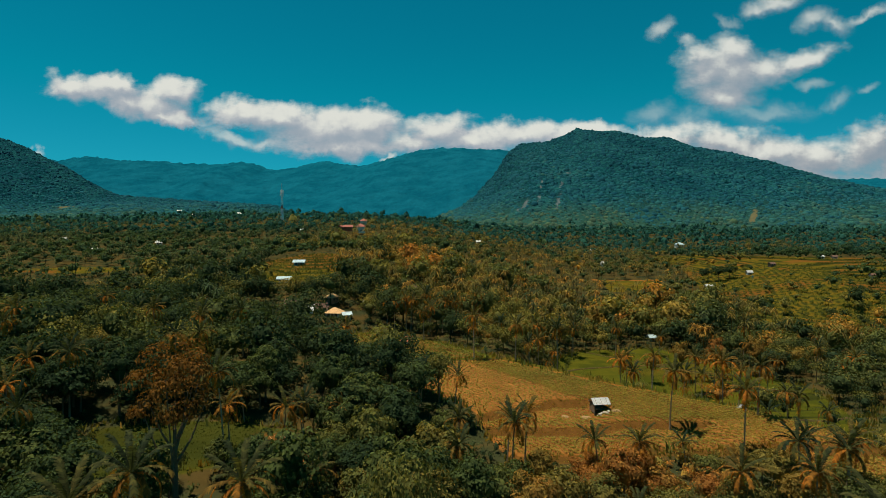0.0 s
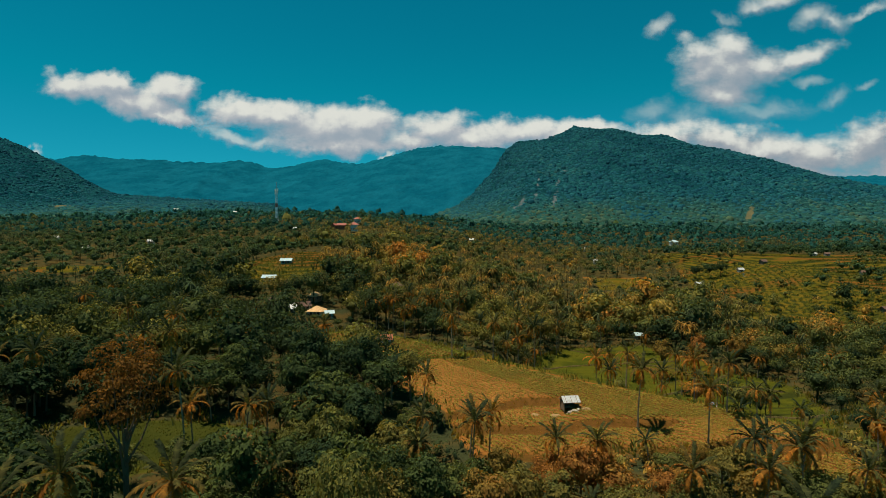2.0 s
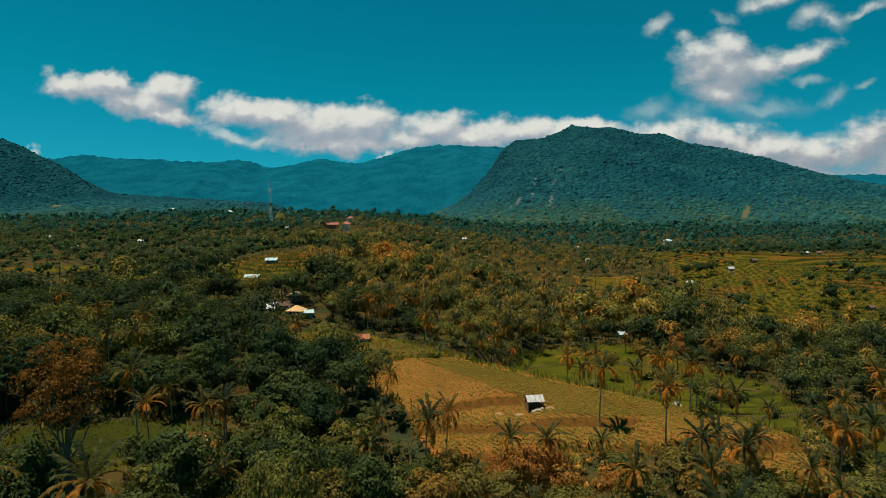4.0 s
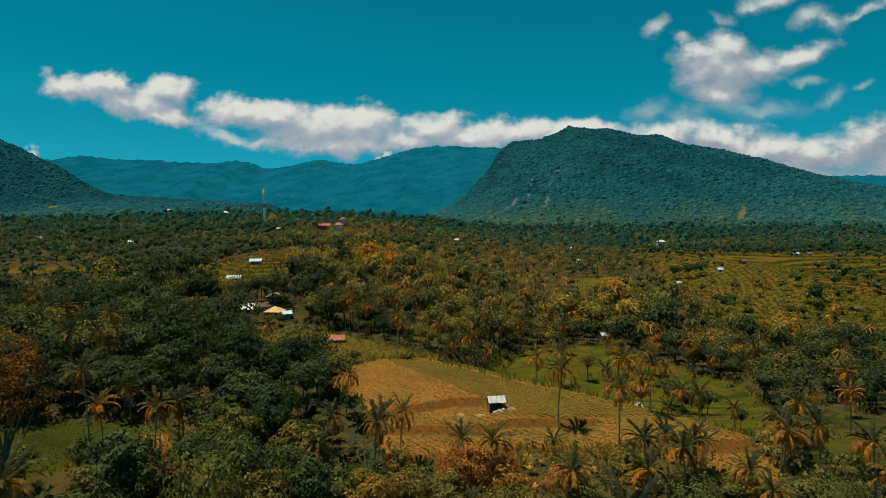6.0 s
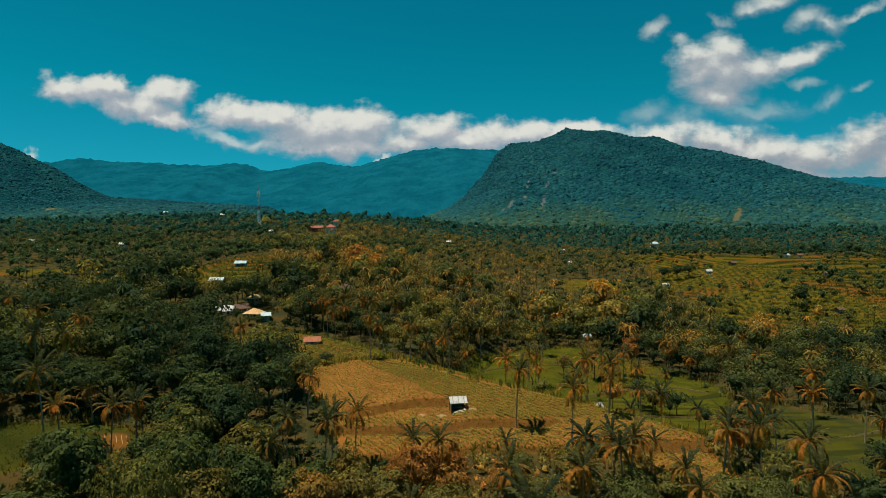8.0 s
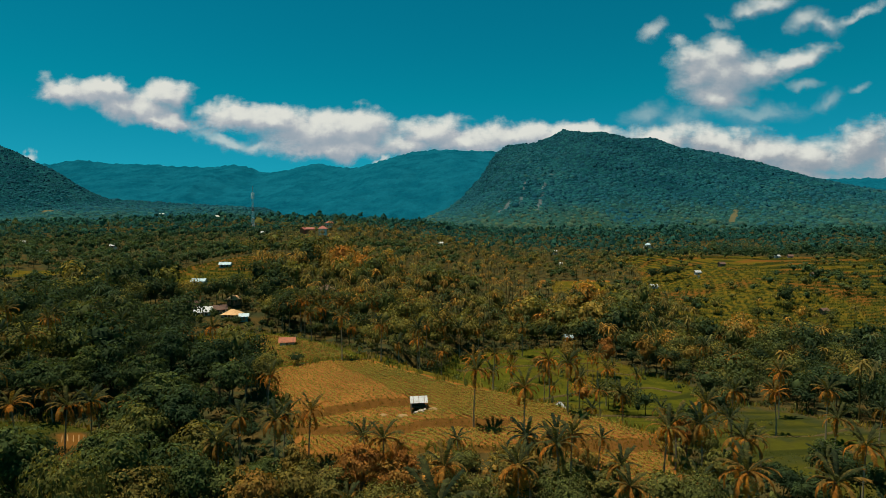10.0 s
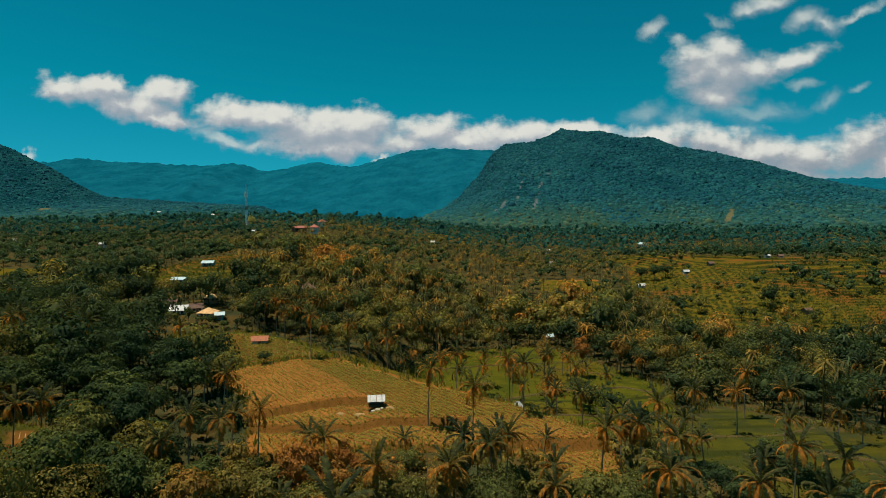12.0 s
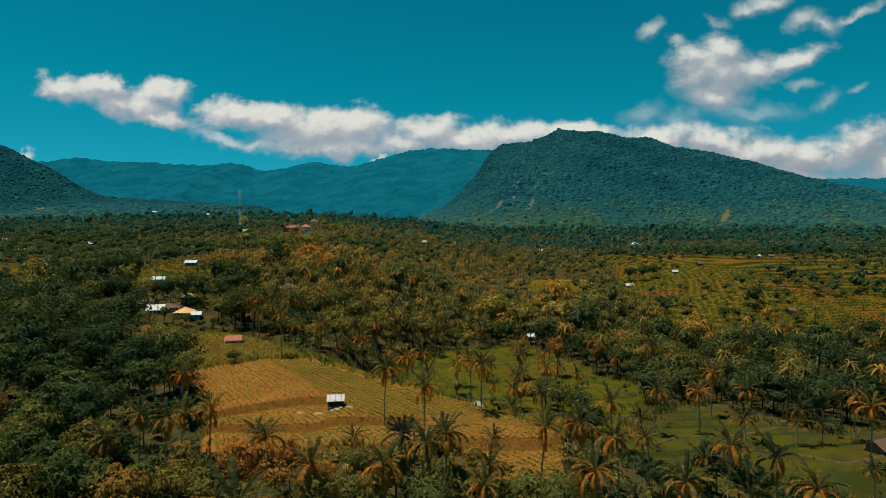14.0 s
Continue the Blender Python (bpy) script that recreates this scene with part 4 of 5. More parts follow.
tx, ty = jittered(-150, 260, 46, 330, 5.9, rng)
wet = np.maximum(inside(tx, ty, PADDY, 3), inside(tx, ty, MEADOW, 3))
ok = in_sight(tx, ty) & ((clear_of(tx, ty, 2.5) < 0.3) | ((inside(tx, ty, PADDY, 3) > 0.5) & (bumps(tx, ty, 16, 44, 2) > 0.62))) & (rng.random(len(tx)) < np.where((tx > 70) & (ty < 118), 0.45, 0.9)) & ((inside(tx, ty, TERRACES, 3) < 0.5) | ((bumps(tx, ty, 38, 33, 2) > 0.2) & (rng.random(len(tx)) < 0.6)))
tx, ty = tx[ok], ty[ok]
order = np.argsort(ty + 0.15 * np.abs(tx - 28))
tones = tint_at(tx, ty, rng)
# tones by region; the left is lowered further to stand in for deep shade
tones = np.clip(tones + 0.3 * np.exp(-((ty - 96) / 9) ** 2) * (tx > 5) + 0.38 * (tx > 20) * (tx < 85) * (ty < 128) + 0.14 * (tx > 8) * (tx < 62) * (ty < 96) - 0.36 * (tx > 85) * (ty < 150) - 0.46 * (tx > 85) * (ty >= 150) * (ty < 262) - 0.14 * (tx < 8) * (ty < 200) - 0.12 * (tx < -20) - 0.2 * (tx < -50) - 0.18 * (tx > -25) * (tx < 8) * (ty < 82) + 0.2 * (tx > -30) * (tx < 135) * (ty > 205), 0, 1)
tones = np.where(rng.random(len(tones)) < 0.1, np.clip(tones + 0.45, 0, 0.9), tones)
near_i, rest_i = order[:280], order[280:]
caps = cap_at(tx, ty)
for rank, i in enumerate(near_i):
    k = int(rng.integers(0, len(TREE_KINDS)))
    plant_tree(float(tx[i]), float(ty[i]), FINE[rank % 3] if rank < 105 else TREE_KINDS[k][1], float(min(rng.uniform(0.72, 1.3) + 0.22 * (tx[i] < 5) - 0.12 * (tx[i] > 45), max(0.2, caps[i] / 8.5))), float(rng.uniform(0.8, 1.15)), tone=float(tones[i]))

# undergrowth and shrubs that close the woodland floor
ux, uy = jittered(-290, 330, 44, 330, 5.1, rng)
open_land = clear_of(ux, uy, 2.0)
ok = in_sight(ux, uy) & ((open_land < 0.4) | ((np.maximum(inside(ux, uy, PADDY, 3), inside(ux, uy, MEADOW, 3)) > 0.5) & (bumps(ux, uy, 13, 29, 2) > 0.12) & (rng.random(len(ux)) < 0.4)))
ok &= (inside(ux, uy, TERRACES, 3) < 0.5) | (rng.random(len(ux)) < np.where(bumps(ux, uy, 24, 37, 2) > 0.14, 0.36, 0.07))
ok &= (rng.random(len(ux)) < np.where(uy < 190, 0.9, 0.8))
ux, uy = ux[ok], uy[ok]
n = len(ux)
bx_, by_ = jittered(-12, 100, 58, 103, 2.5, rng)
ok = (clear_of(bx_, by_, 1.0) < 0.4) & (rng.random(len(bx_)) < 0.8)
ux, uy = np.concatenate([ux, bx_[ok]]), np.concatenate([uy, by_[ok]])
n = len(ux)
shrub_protos = [low_tree(rng, 6, 8, 0.31, rx=1.15, rz=0.9, z0=0.8, rings=2, lobe=0.75, fill=0.62) for _ in range(4)]
# tint lowered by 0.24 to paint shaded gaps between the trees
up = np.stack([ux, uy, height(ux, uy), rng.uniform(0.7, 1.45, n), rng.uniform(0, 6.3, n), np.clip(tint_at(ux, uy, rng) - 0.24 - 0.1 * (ux > 85) - 0.1 * (ux < -50) + 0.42 * (ux > 20) * (ux < 85) * (uy < 120) + 0.2 * np.exp(-((uy - 94) / 12) ** 2) * (ux > 5), 0, 1), rng.integers(0, 4, n), rng.uniform(0.7, 1.3, n)], 1)
joined("undergrowth", shrub_protos, up, MAT_WOODS, "leafy undergrowth and shrubs under the trees", "shrubs")

# single trees that stand out
for x, y, meshes, size, squash, tone in ((-18.5, 88, TREE_KINDS[3][1], 1.05, 1.0, 0.15), (-16.5, 94, TREE_KINDS[0][1], 1.0, 1.1, 0.25), (-18, 99.7, TREE_KINDS[0][1], 1.35, 1.15, 0.25), (-11, 88, TREE_KINDS[1][1], 1.2, 1.1, 0.2), (-8, 73, TREE_KINDS[2][1], 1.25, 1.1, 0.3),
                                         (-2.8, 156.5, TREE_KINDS[1][1], 0.62, 0.75, 0.15), (-38, 118, TREE_KINDS[4][1], 1.2, 1.0, 0.2), (212, 428, TREE_KINDS[0][1], 1.5, 1.0, 0.1), (222, 432, TREE_KINDS[1][1], 1.5, 1.0, 0.1), (203, 432, TREE_KINDS[2][1], 1.4, 1.0, 0.1)):
    plant_tree(x, y, meshes, size, squash, tone=tone)
plant_tree(-4.6, 61.4, FINE[0], 1.3, 1.9, "broad tree with a brown fine-leaved crown", "brown_tree", "tree", tone=0.72)

for k in range(10):
    plant_tree(-62 + 4.3 * k + float(rng.normal() * 0.6), 201.5 + float(rng.normal() * 1.2) + 0.05 * k, TREE_KINDS[k % 5][1], float(rng.uniform(0.42, 0.62)), tone=float(rng.uniform(0.1, 0.5)))

# russet trees at the paddy's corner
for x, y, size in ((84.5, 196, 1.15), (99, 200, 1.2), (73, 193, 0.9), (114, 203, 1.1)):
    plant_tree(x, y, TREE_KINDS[int(x) % 5][1], size, 1.2, "broad tree with orange-brown leaves at the paddy's edge", "russet_tree", "tree", tone=0.88)
# the big russet tree by the clearing
plant_tree(-35.4, 72.4, SPARSE, 1.65, 1.3, "large russet sparse tree with bare visible limbs", "russet_tree", "tree")

def wood_rows(idx, kinds):
    n = len(idx)
    return np.stack([tx[idx], ty[idx], height(tx[idx], ty[idx]) - 0.4, np.minimum(np.clip(rng.lognormal(-0.02, 0.34, n), 0.45, 1.9) * np.where((tx[idx] > -95) & (ty[idx] > 225), np.clip(0.95 - 0.9 * bumps(tx[idx], ty[idx], 46, 73, 2), 0.6, 1.35), 1.0) + 0.1 * (tx[idx] < 5) + 0.18 * (tx[idx] > 90) * (ty[idx] > 150), np.maximum(0.2, caps[idx] / 8.5)), rng.uniform(0, 6.3, n), tones[idx], rng.integers(0, kinds, n), rng.uniform(0.85, 1.25, n)], 1)


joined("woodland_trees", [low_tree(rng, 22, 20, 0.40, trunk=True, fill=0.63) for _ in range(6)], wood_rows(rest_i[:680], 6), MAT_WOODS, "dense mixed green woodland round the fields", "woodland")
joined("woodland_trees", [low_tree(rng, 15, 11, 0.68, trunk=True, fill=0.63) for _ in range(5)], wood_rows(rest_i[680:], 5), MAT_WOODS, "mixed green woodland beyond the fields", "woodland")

# farther woods on the plain
fx_, fy_ = jittered(-640, 720, 325, 640, 7.6, rng)
ok = in_sight(fx_, fy_) & (clear_of(fx_, fy_, 2.5) < 0.3)
ok &= rng.random(len(fx_)) < np.where(inside(fx_, fy_, TERRACES, 6) > 0.5, np.where(bumps(fx_, fy_, 38, 33, 2) > 0.10 - 0.18 * (fx_ > 290), 0.8, 0.13), 0.9)
fx_, fy_ = fx_[ok], fy_[ok]
n = len(fx_)
far_protos = [low_tree(rng, 8, 8, 0.95, fill=0.66) for _ in range(5)]
is_palm = rng.random(n) < 0.36 - 0.14 * (fx_ < -100) + 0.75 * bumps(fx_, fy_, 75, 71, 2)
# far left woods darkened through the tint, as shade
shade_ = 0.15 * ease((-fx_ - 60) / 60)
# past 440 m the tint slides towards the painted haze teal
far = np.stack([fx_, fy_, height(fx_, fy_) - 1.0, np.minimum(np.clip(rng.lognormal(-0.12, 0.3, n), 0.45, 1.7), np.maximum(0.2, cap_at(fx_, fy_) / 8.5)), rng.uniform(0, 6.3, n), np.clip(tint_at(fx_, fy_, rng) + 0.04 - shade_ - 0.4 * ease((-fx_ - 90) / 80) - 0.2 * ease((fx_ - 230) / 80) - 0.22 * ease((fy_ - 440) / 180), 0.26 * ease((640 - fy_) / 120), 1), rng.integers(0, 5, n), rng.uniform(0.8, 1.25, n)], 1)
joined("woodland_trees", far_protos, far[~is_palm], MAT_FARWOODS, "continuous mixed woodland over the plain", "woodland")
palm_low = [low_palm(rng) for _ in range(5)]
pal = far[is_palm]
pal = pal[(cap_at(pal[:, 0], pal[:, 1]) > 11) & ((inside(pal[:, 0], pal[:, 1], TERRACES, 4) < 0.5) | (rng.random(len(pal)) < 0.3))]
pal[:, 3] = rng.uniform(0.75, 1.05, len(pal))
pal[:, 5] = np.clip(pal[:, 5], 0.15, 0.66) - 0.2 * (pal[:, 0] < -90)
pal[:, 7] = np.where(inside(pal[:, 0], pal[:, 1], TERRACES, 4) > 0.5, 0.5, rng.uniform(0.7, 1.0, len(pal)))

# palms in the middle distance
mx, my = jittered(-290, 330, 130, 330, 6.4, rng)
ok = in_sight(mx, my) & (clear_of(mx, my, 2.5) < 0.3) & (rng.random(len(mx)) < np.where(mx < -95, 0.28, 1.0) * np.where((mx > 110) & (my < 270), 0.16, np.where(my < 225, np.where((mx < -14) & (my > 175), 0.12, 0.0), np.clip(0.5 + 0.9 * bumps(mx, my, 46, 73, 2), 0.06, 0.9)))) & (cap_at(mx, my) > 11) & (inside(mx, my, TERRACES, 3) < 0.5)
mx, my = mx[ok], my[ok]
n = len(mx)
mp = np.stack([mx, my, height(mx, my), rng.uniform(0.75, 1.1, n), rng.uniform(0, 6.3, n), np.clip(rng.uniform(0.0, 0.68, n) - 0.3 * (mx < -80), 0, 1), rng.integers(0, 5, n), np.ones(n)], 1)
joined("palm_grove", palm_low, np.concatenate([pal, mp]), MAT_GROVE, "coconut palms rising out of the woodland", "palm grove")

# woods out to the hills
hx, hy = jittered(-1050, 1150, 640, 1150, 10.8, rng)
ok = in_sight(hx, hy) & (inside(hx, hy, SCAR, 2) < 0.5) & (rng.random(len(hx)) < np.where(inside(hx, hy, TERRACES, 6) > 0.5, 0.08, 0.9))
hx, hy = hx[ok], hy[ok]
n = len(hx)
horizon_protos = [low_tree(rng, 3, 4, 1.9, rings=2, fill=0.9) for _ in range(4)]
hz = np.maximum(height(hx, hy), np.maximum(np.where(hy > 1090, big_hill(hx, hy), -99), np.where(hy > 1010, left_hill(hx, hy), -99)))
# tint falls with distance, so trees near the hills take the haze colour
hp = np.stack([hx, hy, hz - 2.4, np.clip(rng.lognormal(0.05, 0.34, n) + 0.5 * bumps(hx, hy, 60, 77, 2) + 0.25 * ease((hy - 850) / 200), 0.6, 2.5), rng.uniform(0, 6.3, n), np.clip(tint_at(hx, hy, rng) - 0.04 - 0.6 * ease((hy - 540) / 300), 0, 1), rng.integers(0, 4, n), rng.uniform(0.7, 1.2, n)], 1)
tall_ones = rng.random(n) < 0.3 * (hy < 780)
hp_palms = hp[tall_ones].copy()
hp_palms[:, 3] = rng.uniform(0.8, 1.05, len(hp_palms))
hp_palms[:, 5] = np.clip(hp_palms[:, 5], 0, 0.22)
hp = hp[~tall_ones]
joined("palm_grove", palm_low[:4], hp_palms, MAT_GROVE, "far coconut palms above the woodland", "palm grove")
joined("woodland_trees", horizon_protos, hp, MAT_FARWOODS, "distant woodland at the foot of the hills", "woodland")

# forest on the hills
def hill_forest(fn, x0, x1, y0, y1, step, label, crest, rocks=(), darker=0.0):
    x, y = jittered(x0, x1, y0, y1, step, rng)
    z = fn(x, y)
    ok = (x > -0.83 * y) & (x < 57 + 0.83 * y) & (z > height(x, y) - 3) & (crest(x) > 42)
    for rx, ry, sx, sy, lean in (*rocks, *SLIDES):
        ok &= np.exp(-(((x - rx - lean * (y - ry)) / sx) ** 2 + ((y - ry) / sy) ** 2)) < 0.62 + 0.5 * bumps(x, y, 14, 5, 1)
    x, y, z = x[ok], y[ok], z[ok]
    n = len(x)
    # tint runs to the hazed blue uphill; broad mottling stands in for relief shading
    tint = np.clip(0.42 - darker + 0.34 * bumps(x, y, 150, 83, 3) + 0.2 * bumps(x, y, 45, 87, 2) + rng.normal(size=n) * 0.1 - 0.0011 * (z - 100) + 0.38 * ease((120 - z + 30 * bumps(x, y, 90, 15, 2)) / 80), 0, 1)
    pl = np.stack([x, y, z - 1.0, np.clip(rng.lognormal(-0.05, 0.28, n), 0.5, 1.9), rng.uniform(0, 6.3, n), tint, rng.integers(0, 6, n), rng.uniform(0.7, 1.3, n)], 1)
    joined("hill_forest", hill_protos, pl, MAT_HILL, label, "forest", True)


def crown_dome(r, rand, ring=5):
    """A closed forest crown that reaches down into the slope."""
    cv, quads = [(0, 0, 2.6)], []
    for k, (f, z) in enumerate(((0.6, 1.9), (0.95, -0.6), (1.0, -5.0))):
        cv += [(r * f * rand.uniform(0.75, 1.1) * math.cos(2 * math.pi * a / ring + k), r * f * rand.uniform(0.75, 1.1) * math.sin(2 * math.pi * a / ring + k), z + rand.normal() * 0.35) for a in range(ring)]
    for k in range(ring):
        quads.append((0, len(cv), 1 + k, 1 + (k + 1) % ring))
        cv.append(tuple((p + q) / 2 for p, q in zip(cv[0], cv[1 + k])))
    for a, b in ((1, 1 + ring), (1 + ring, 1 + 2 * ring)):
        quads += [(a + k, b + k, b + (k + 1) % ring, a + (k + 1) % ring) for k in range(ring)]
    return np.array(cv), np.array(quads)


hill_protos = [crown_dome(6.0, rng) for _ in range(6)]
hill_forest(big_hill, -240, 1900, 1120, 1908, 9.0, "dense forest canopy over the steep hill", BIG_CREST, ROCKS)
hill_forest(left_hill, -1900, -420, 1060, 2162, 10.8, "dense forest canopy over the dark hill", LEFT_CREST, (), 0.08)

# ---- buildings ----
def gable(bm, w, d, z, rise, over, thick=0.12):
    """Two roof slabs with the ridge along x."""
    a, b = w / 2 + over, d / 2 + over
    drop = rise * over / (d / 2)
    for side in (-1, 1):
        lo, hi = z - drop, z + rise
        pts = [(-a, side * b, lo), (a, side * b, lo), (a, 0, hi), (-a, 0, hi)]
        v = [bm.verts.new(p) for p in pts] + [bm.verts.new((p[0], p[1], p[2] + thick)) for p in pts]
        for f in ((0, 1, 2, 3), (7, 6, 5, 4), (0, 4, 5, 1), (1, 5, 6, 2), (2, 6, 7, 3), (3, 7, 4, 0)):
            bm.faces.new([v[k] for k in f])
    return bm


def hip(bm, w, d, z, rise, over, thick=0.12):
    a, b = w / 2 + over, d / 2 + over
    r = max(w / 2 - d / 2, 0.0) + 0.02
    lo = z - rise * over / (d / 2)
    v = [bm.verts.new(p) for p in ((-a, -b, lo), (a, -b, lo), (a, b, lo), (-a, b, lo), (-a, -b, lo + thick), (a, -b, lo + thick), (a, b, lo + thick), (-a, b, lo + thick), (-r, 0, z + rise), (r, 0, z + rise))]
    for f in ((3, 2, 1, 0), (0, 1, 5, 4), (1, 2, 6, 5), (2, 3, 7, 6), (3, 0, 4, 7), (4, 5, 9, 8), (5, 6, 9), (6, 7, 8, 9), (7, 4, 8)):
        bm.faces.new([v[k] for k in f])
    return bm


def house(x, y, turn, w, d, h, rise, roof, wall, label, kind="gable", over=0.6, windows=2, category="house", name="house", lift=0.0):
    t = thing(name, label, category, pose(x, y, float(height(x, y)) + lift, 0, 0, turn), "farm houses")
    bm = bmesh.new()
    box(bm, -w / 2, w / 2, -d / 2, d / 2, -1.5, h)
    if kind == "gable":
        for s in (-1, 1):
            v = [bm.verts.new(p) for p in ((s * w / 2, -d / 2, h), (s * w / 2, d / 2, h), (s * w / 2, 0, h + rise))]
            bm.faces.new(v)
    part("wall", bm, wall, t)
    bm = bmesh.new()
    (gable if kind == "gable" else hip)(bm, w, d, h, rise, over)
    part("roof", bm, roof, t)
    bm = bmesh.new()
    box(bm, -0.45, 0.45, -d / 2 - 0.05, -d / 2 + 0.02, 0, min(2.0, h - 0.2))
    part("door", bm, MAT_PLANK, t)
    for k in range(windows):
        wx = (k + 0.5) / windows * w - w / 2
        if abs(wx) < 0.8:
            wx += 1.2
        win = bmesh.new()
        box(win, wx - 0.5, wx + 0.5, -d / 2 - 0.04, -d / 2 + 0.02, 0.9, min(2.0, h - 0.3))
        part("window", win, MAT_DARK, t)
    return t


def field_hut(x, y, turn):
    """The shelter on the knoll: posts, a zinc lean roof, low plank walls and sacks."""
    t = thing("field_hut", "small open field hut with grey zinc roof on tilled soil", "hut", pose(x, y, float(height(x, y)), 0, 0, turn))
    w, d = 3.2, 2.6
    for sx in (-1, 1):
        for sy in (-1, 1):
            part("post", tube(bmesh.new(), [(sx * w / 2, sy * d / 2, -0.4), (sx * w / 2, sy * d / 2, 2.2)], [0.08, 0.07], 6), MAT_PLANK, t)
    roof = part("roof", gable(bmesh.new(), w, d, 2.1, 0.85, 0.3, 0.05), MAT_ZINC, t, "grey zinc sheet gable roof")
    for k in range(3):
        bx = -1.2 + 1.2 * k
        bm = bmesh.new()
        a, b = d / 2 + 0.3, 2.1 - 0.85 * 0.3 / (d / 2)
        v = [bm.verts.new(p) for p in ((bx - 0.05, -a, b + 0.09), (bx + 0.05, -a, b + 0.09), (bx + 0.05, 0, 3.05), (bx - 0.05, 0, 3.05))]
        bm.faces.new(v)
        part("roof_batten", bm, MAT_PLANK, roof)
    part("back_wall", box(bmesh.new(), -w / 2, w / 2, d / 2 - 0.06, d / 2, 0, 1.9), MAT_PLANK, t)
    part("side_wall", box(bmesh.new(), -w / 2, -w / 2 + 0.06, -d / 2, d / 2, 0, 1.8), MAT_PLANK, t)
    part("side_wall", box(bmesh.new(), w / 2 - 0.06, w / 2, -d / 2, d / 2, 0, 0.9), MAT_PLANK, t)
    part("platform", box(bmesh.new(), -w / 2 + 0.1, w / 2 - 0.1, -0.2, d / 2 - 0.1, 0.35, 0.5), MAT_PLANK, t)
    return t


def sack(x, y, turn, size, z=0.0):
    """A stuffed sack lying on the soil."""
    t = thing("sack", "pale stuffed sack lying beside the field hut", "sack", pose(x, y, float(height(x, y)) + z, 0, 0, turn), "sacks by the hut")
    bm = bmesh.new()
    bmesh.ops.create_icosphere(bm, subdivisions=2, radius=1.0, matrix=Matrix.Translation((0, 0, 0.26 * size)) @ Matrix.Diagonal((0.6 * size, 0.36 * size, 0.28 * size, 1)))
    for v in bm.verts:
        v.co += Vector((0, 0, 0.05 * math.sin(9 * v.co.x) * size))
    part("body", bm, MAT_SACK, t)
    part("tied_end", tube(bmesh.new(), [(0.52 * size, 0, 0.26 * size), (0.75 * size, 0, 0.3 * size)], [0.16 * size, 0.09 * size], 6), MAT_SACK, t)


def plank(x, y, turn, long, lean):
    t = thing("loose_plank", "grey weathered plank leaning at the field hut", "plank", pose(x, y, float(height(x, y)) + 0.1, 0, -lean, turn), "planks by the hut")
    part("board", box(bmesh.new(), 0, long, -0.1, 0.1, 0, 0.05), MAT_SACK, t)


def straw_heap(x, y, r):
    t = thing("straw_heap", "low heap of pale straw on bare soil", "straw heap", pose(x, y, float(height(x, y)), 0, 0, 0))
    bm = bmesh.new()
    bmesh.ops.create_icosphere(bm, subdivisions=3, radius=1.0, matrix=Matrix.Diagonal((r, r * 0.7, r * 0.38, 1)))
    for v in bm.verts:
        v.co *= 1 + 0.16 * noise.noise(v.co * 2.2)
    part("heap", bm, MAT_STRAW, t)


def mast(x, y, tall):
    """A lattice mast, painted in bands."""
    t = thing("radio_mast", "tall red and white lattice radio mast above the trees", "radio mast", pose(x, y, float(height(x, y)), 0, 0, 20))
    bands = 9
    for k in range(bands):
        z0, z1 = tall * k / bands, tall * (k + 1) / bands
        r0, r1 = 1.9 - 1.3 * k / bands, 1.9 - 1.3 * (k + 1) / bands
        paint = MAT_MASTRED if k == 4 else MAT_MASTWHITE
        for a in range(4):
            bm = bmesh.new()
            c0, c1 = (math.cos(a * math.pi / 2), math.sin(a * math.pi / 2)), (math.cos((a + 1) * math.pi / 2), math.sin((a + 1) * math.pi / 2))
            tube(bm, [(c0[0] * r0, c0[1] * r0, z0), (c0[0] * r1, c0[1] * r1, z1)], [0.42, 0.42], 4)
            part("leg", bm, paint, t)
            for piece, (s0, s1, h0, h1) in zip(("brace", "brace", "crossbar"), ((c0, c1, 0, 1), (c1, c0, 0, 1), (c0, c1, 1, 1))):
                p, q = (r0, z0) if h0 == 0 else (r1, z1), (r1, z1)
                part(piece, tube(bmesh.new(), [(s0[0] * p[0], s0[1] * p[0], p[1]), (s1[0] * q[0], s1[1] * q[0], q[1])], [0.2, 0.2], 4), paint, t)
    for k, (a, h) in enumerate(((20, 0.95), (140, 0.94), (260, 0.95), (80, 0.86), (200, 0.86), (320, 0.85))):
        c, s = math.cos(radians(a)), math.sin(radians(a))
        part("antenna_panel", tube(bmesh.new(), [(c * 1.9, s * 1.9, tall * h - 1.9), (c * 1.9, s * 1.9, tall * h + 1.9)], [0.6, 0.6], 6), MAT_MASTWHITE, t)
    part("lightning_rod", tube(bmesh.new(), [(0, 0, tall - 0.5), (0, 0, tall + 7), (0, 0, tall + 7.2), (0, 0, tall + 8.2)], [0.2, 0.16, 0.5, 0.4], 5), MAT_MASTRED, t)
    return t


field_hut(33.6, 118.5, 8)
for x, y, turn, size in ((33.2, 116.3, 20, 1.0), (34.2, 116.1, -35, 1.1), (35.0, 116.6, 80, 0.9), (33.9, 116.7, 5, 0.8)):
    sack(x, y, turn, size)
plank(32.4, 116.4, 8, 2.4, 22)
plank(33.0, 116.0, -14, 2.0, 8)
straw_heap(30.2, 116.6, 1.3)
straw_heap(36.8, 117.0, 1.1)
straw_heap(26.0, 117.4, 1.0)
mast(-220, 766, 47)
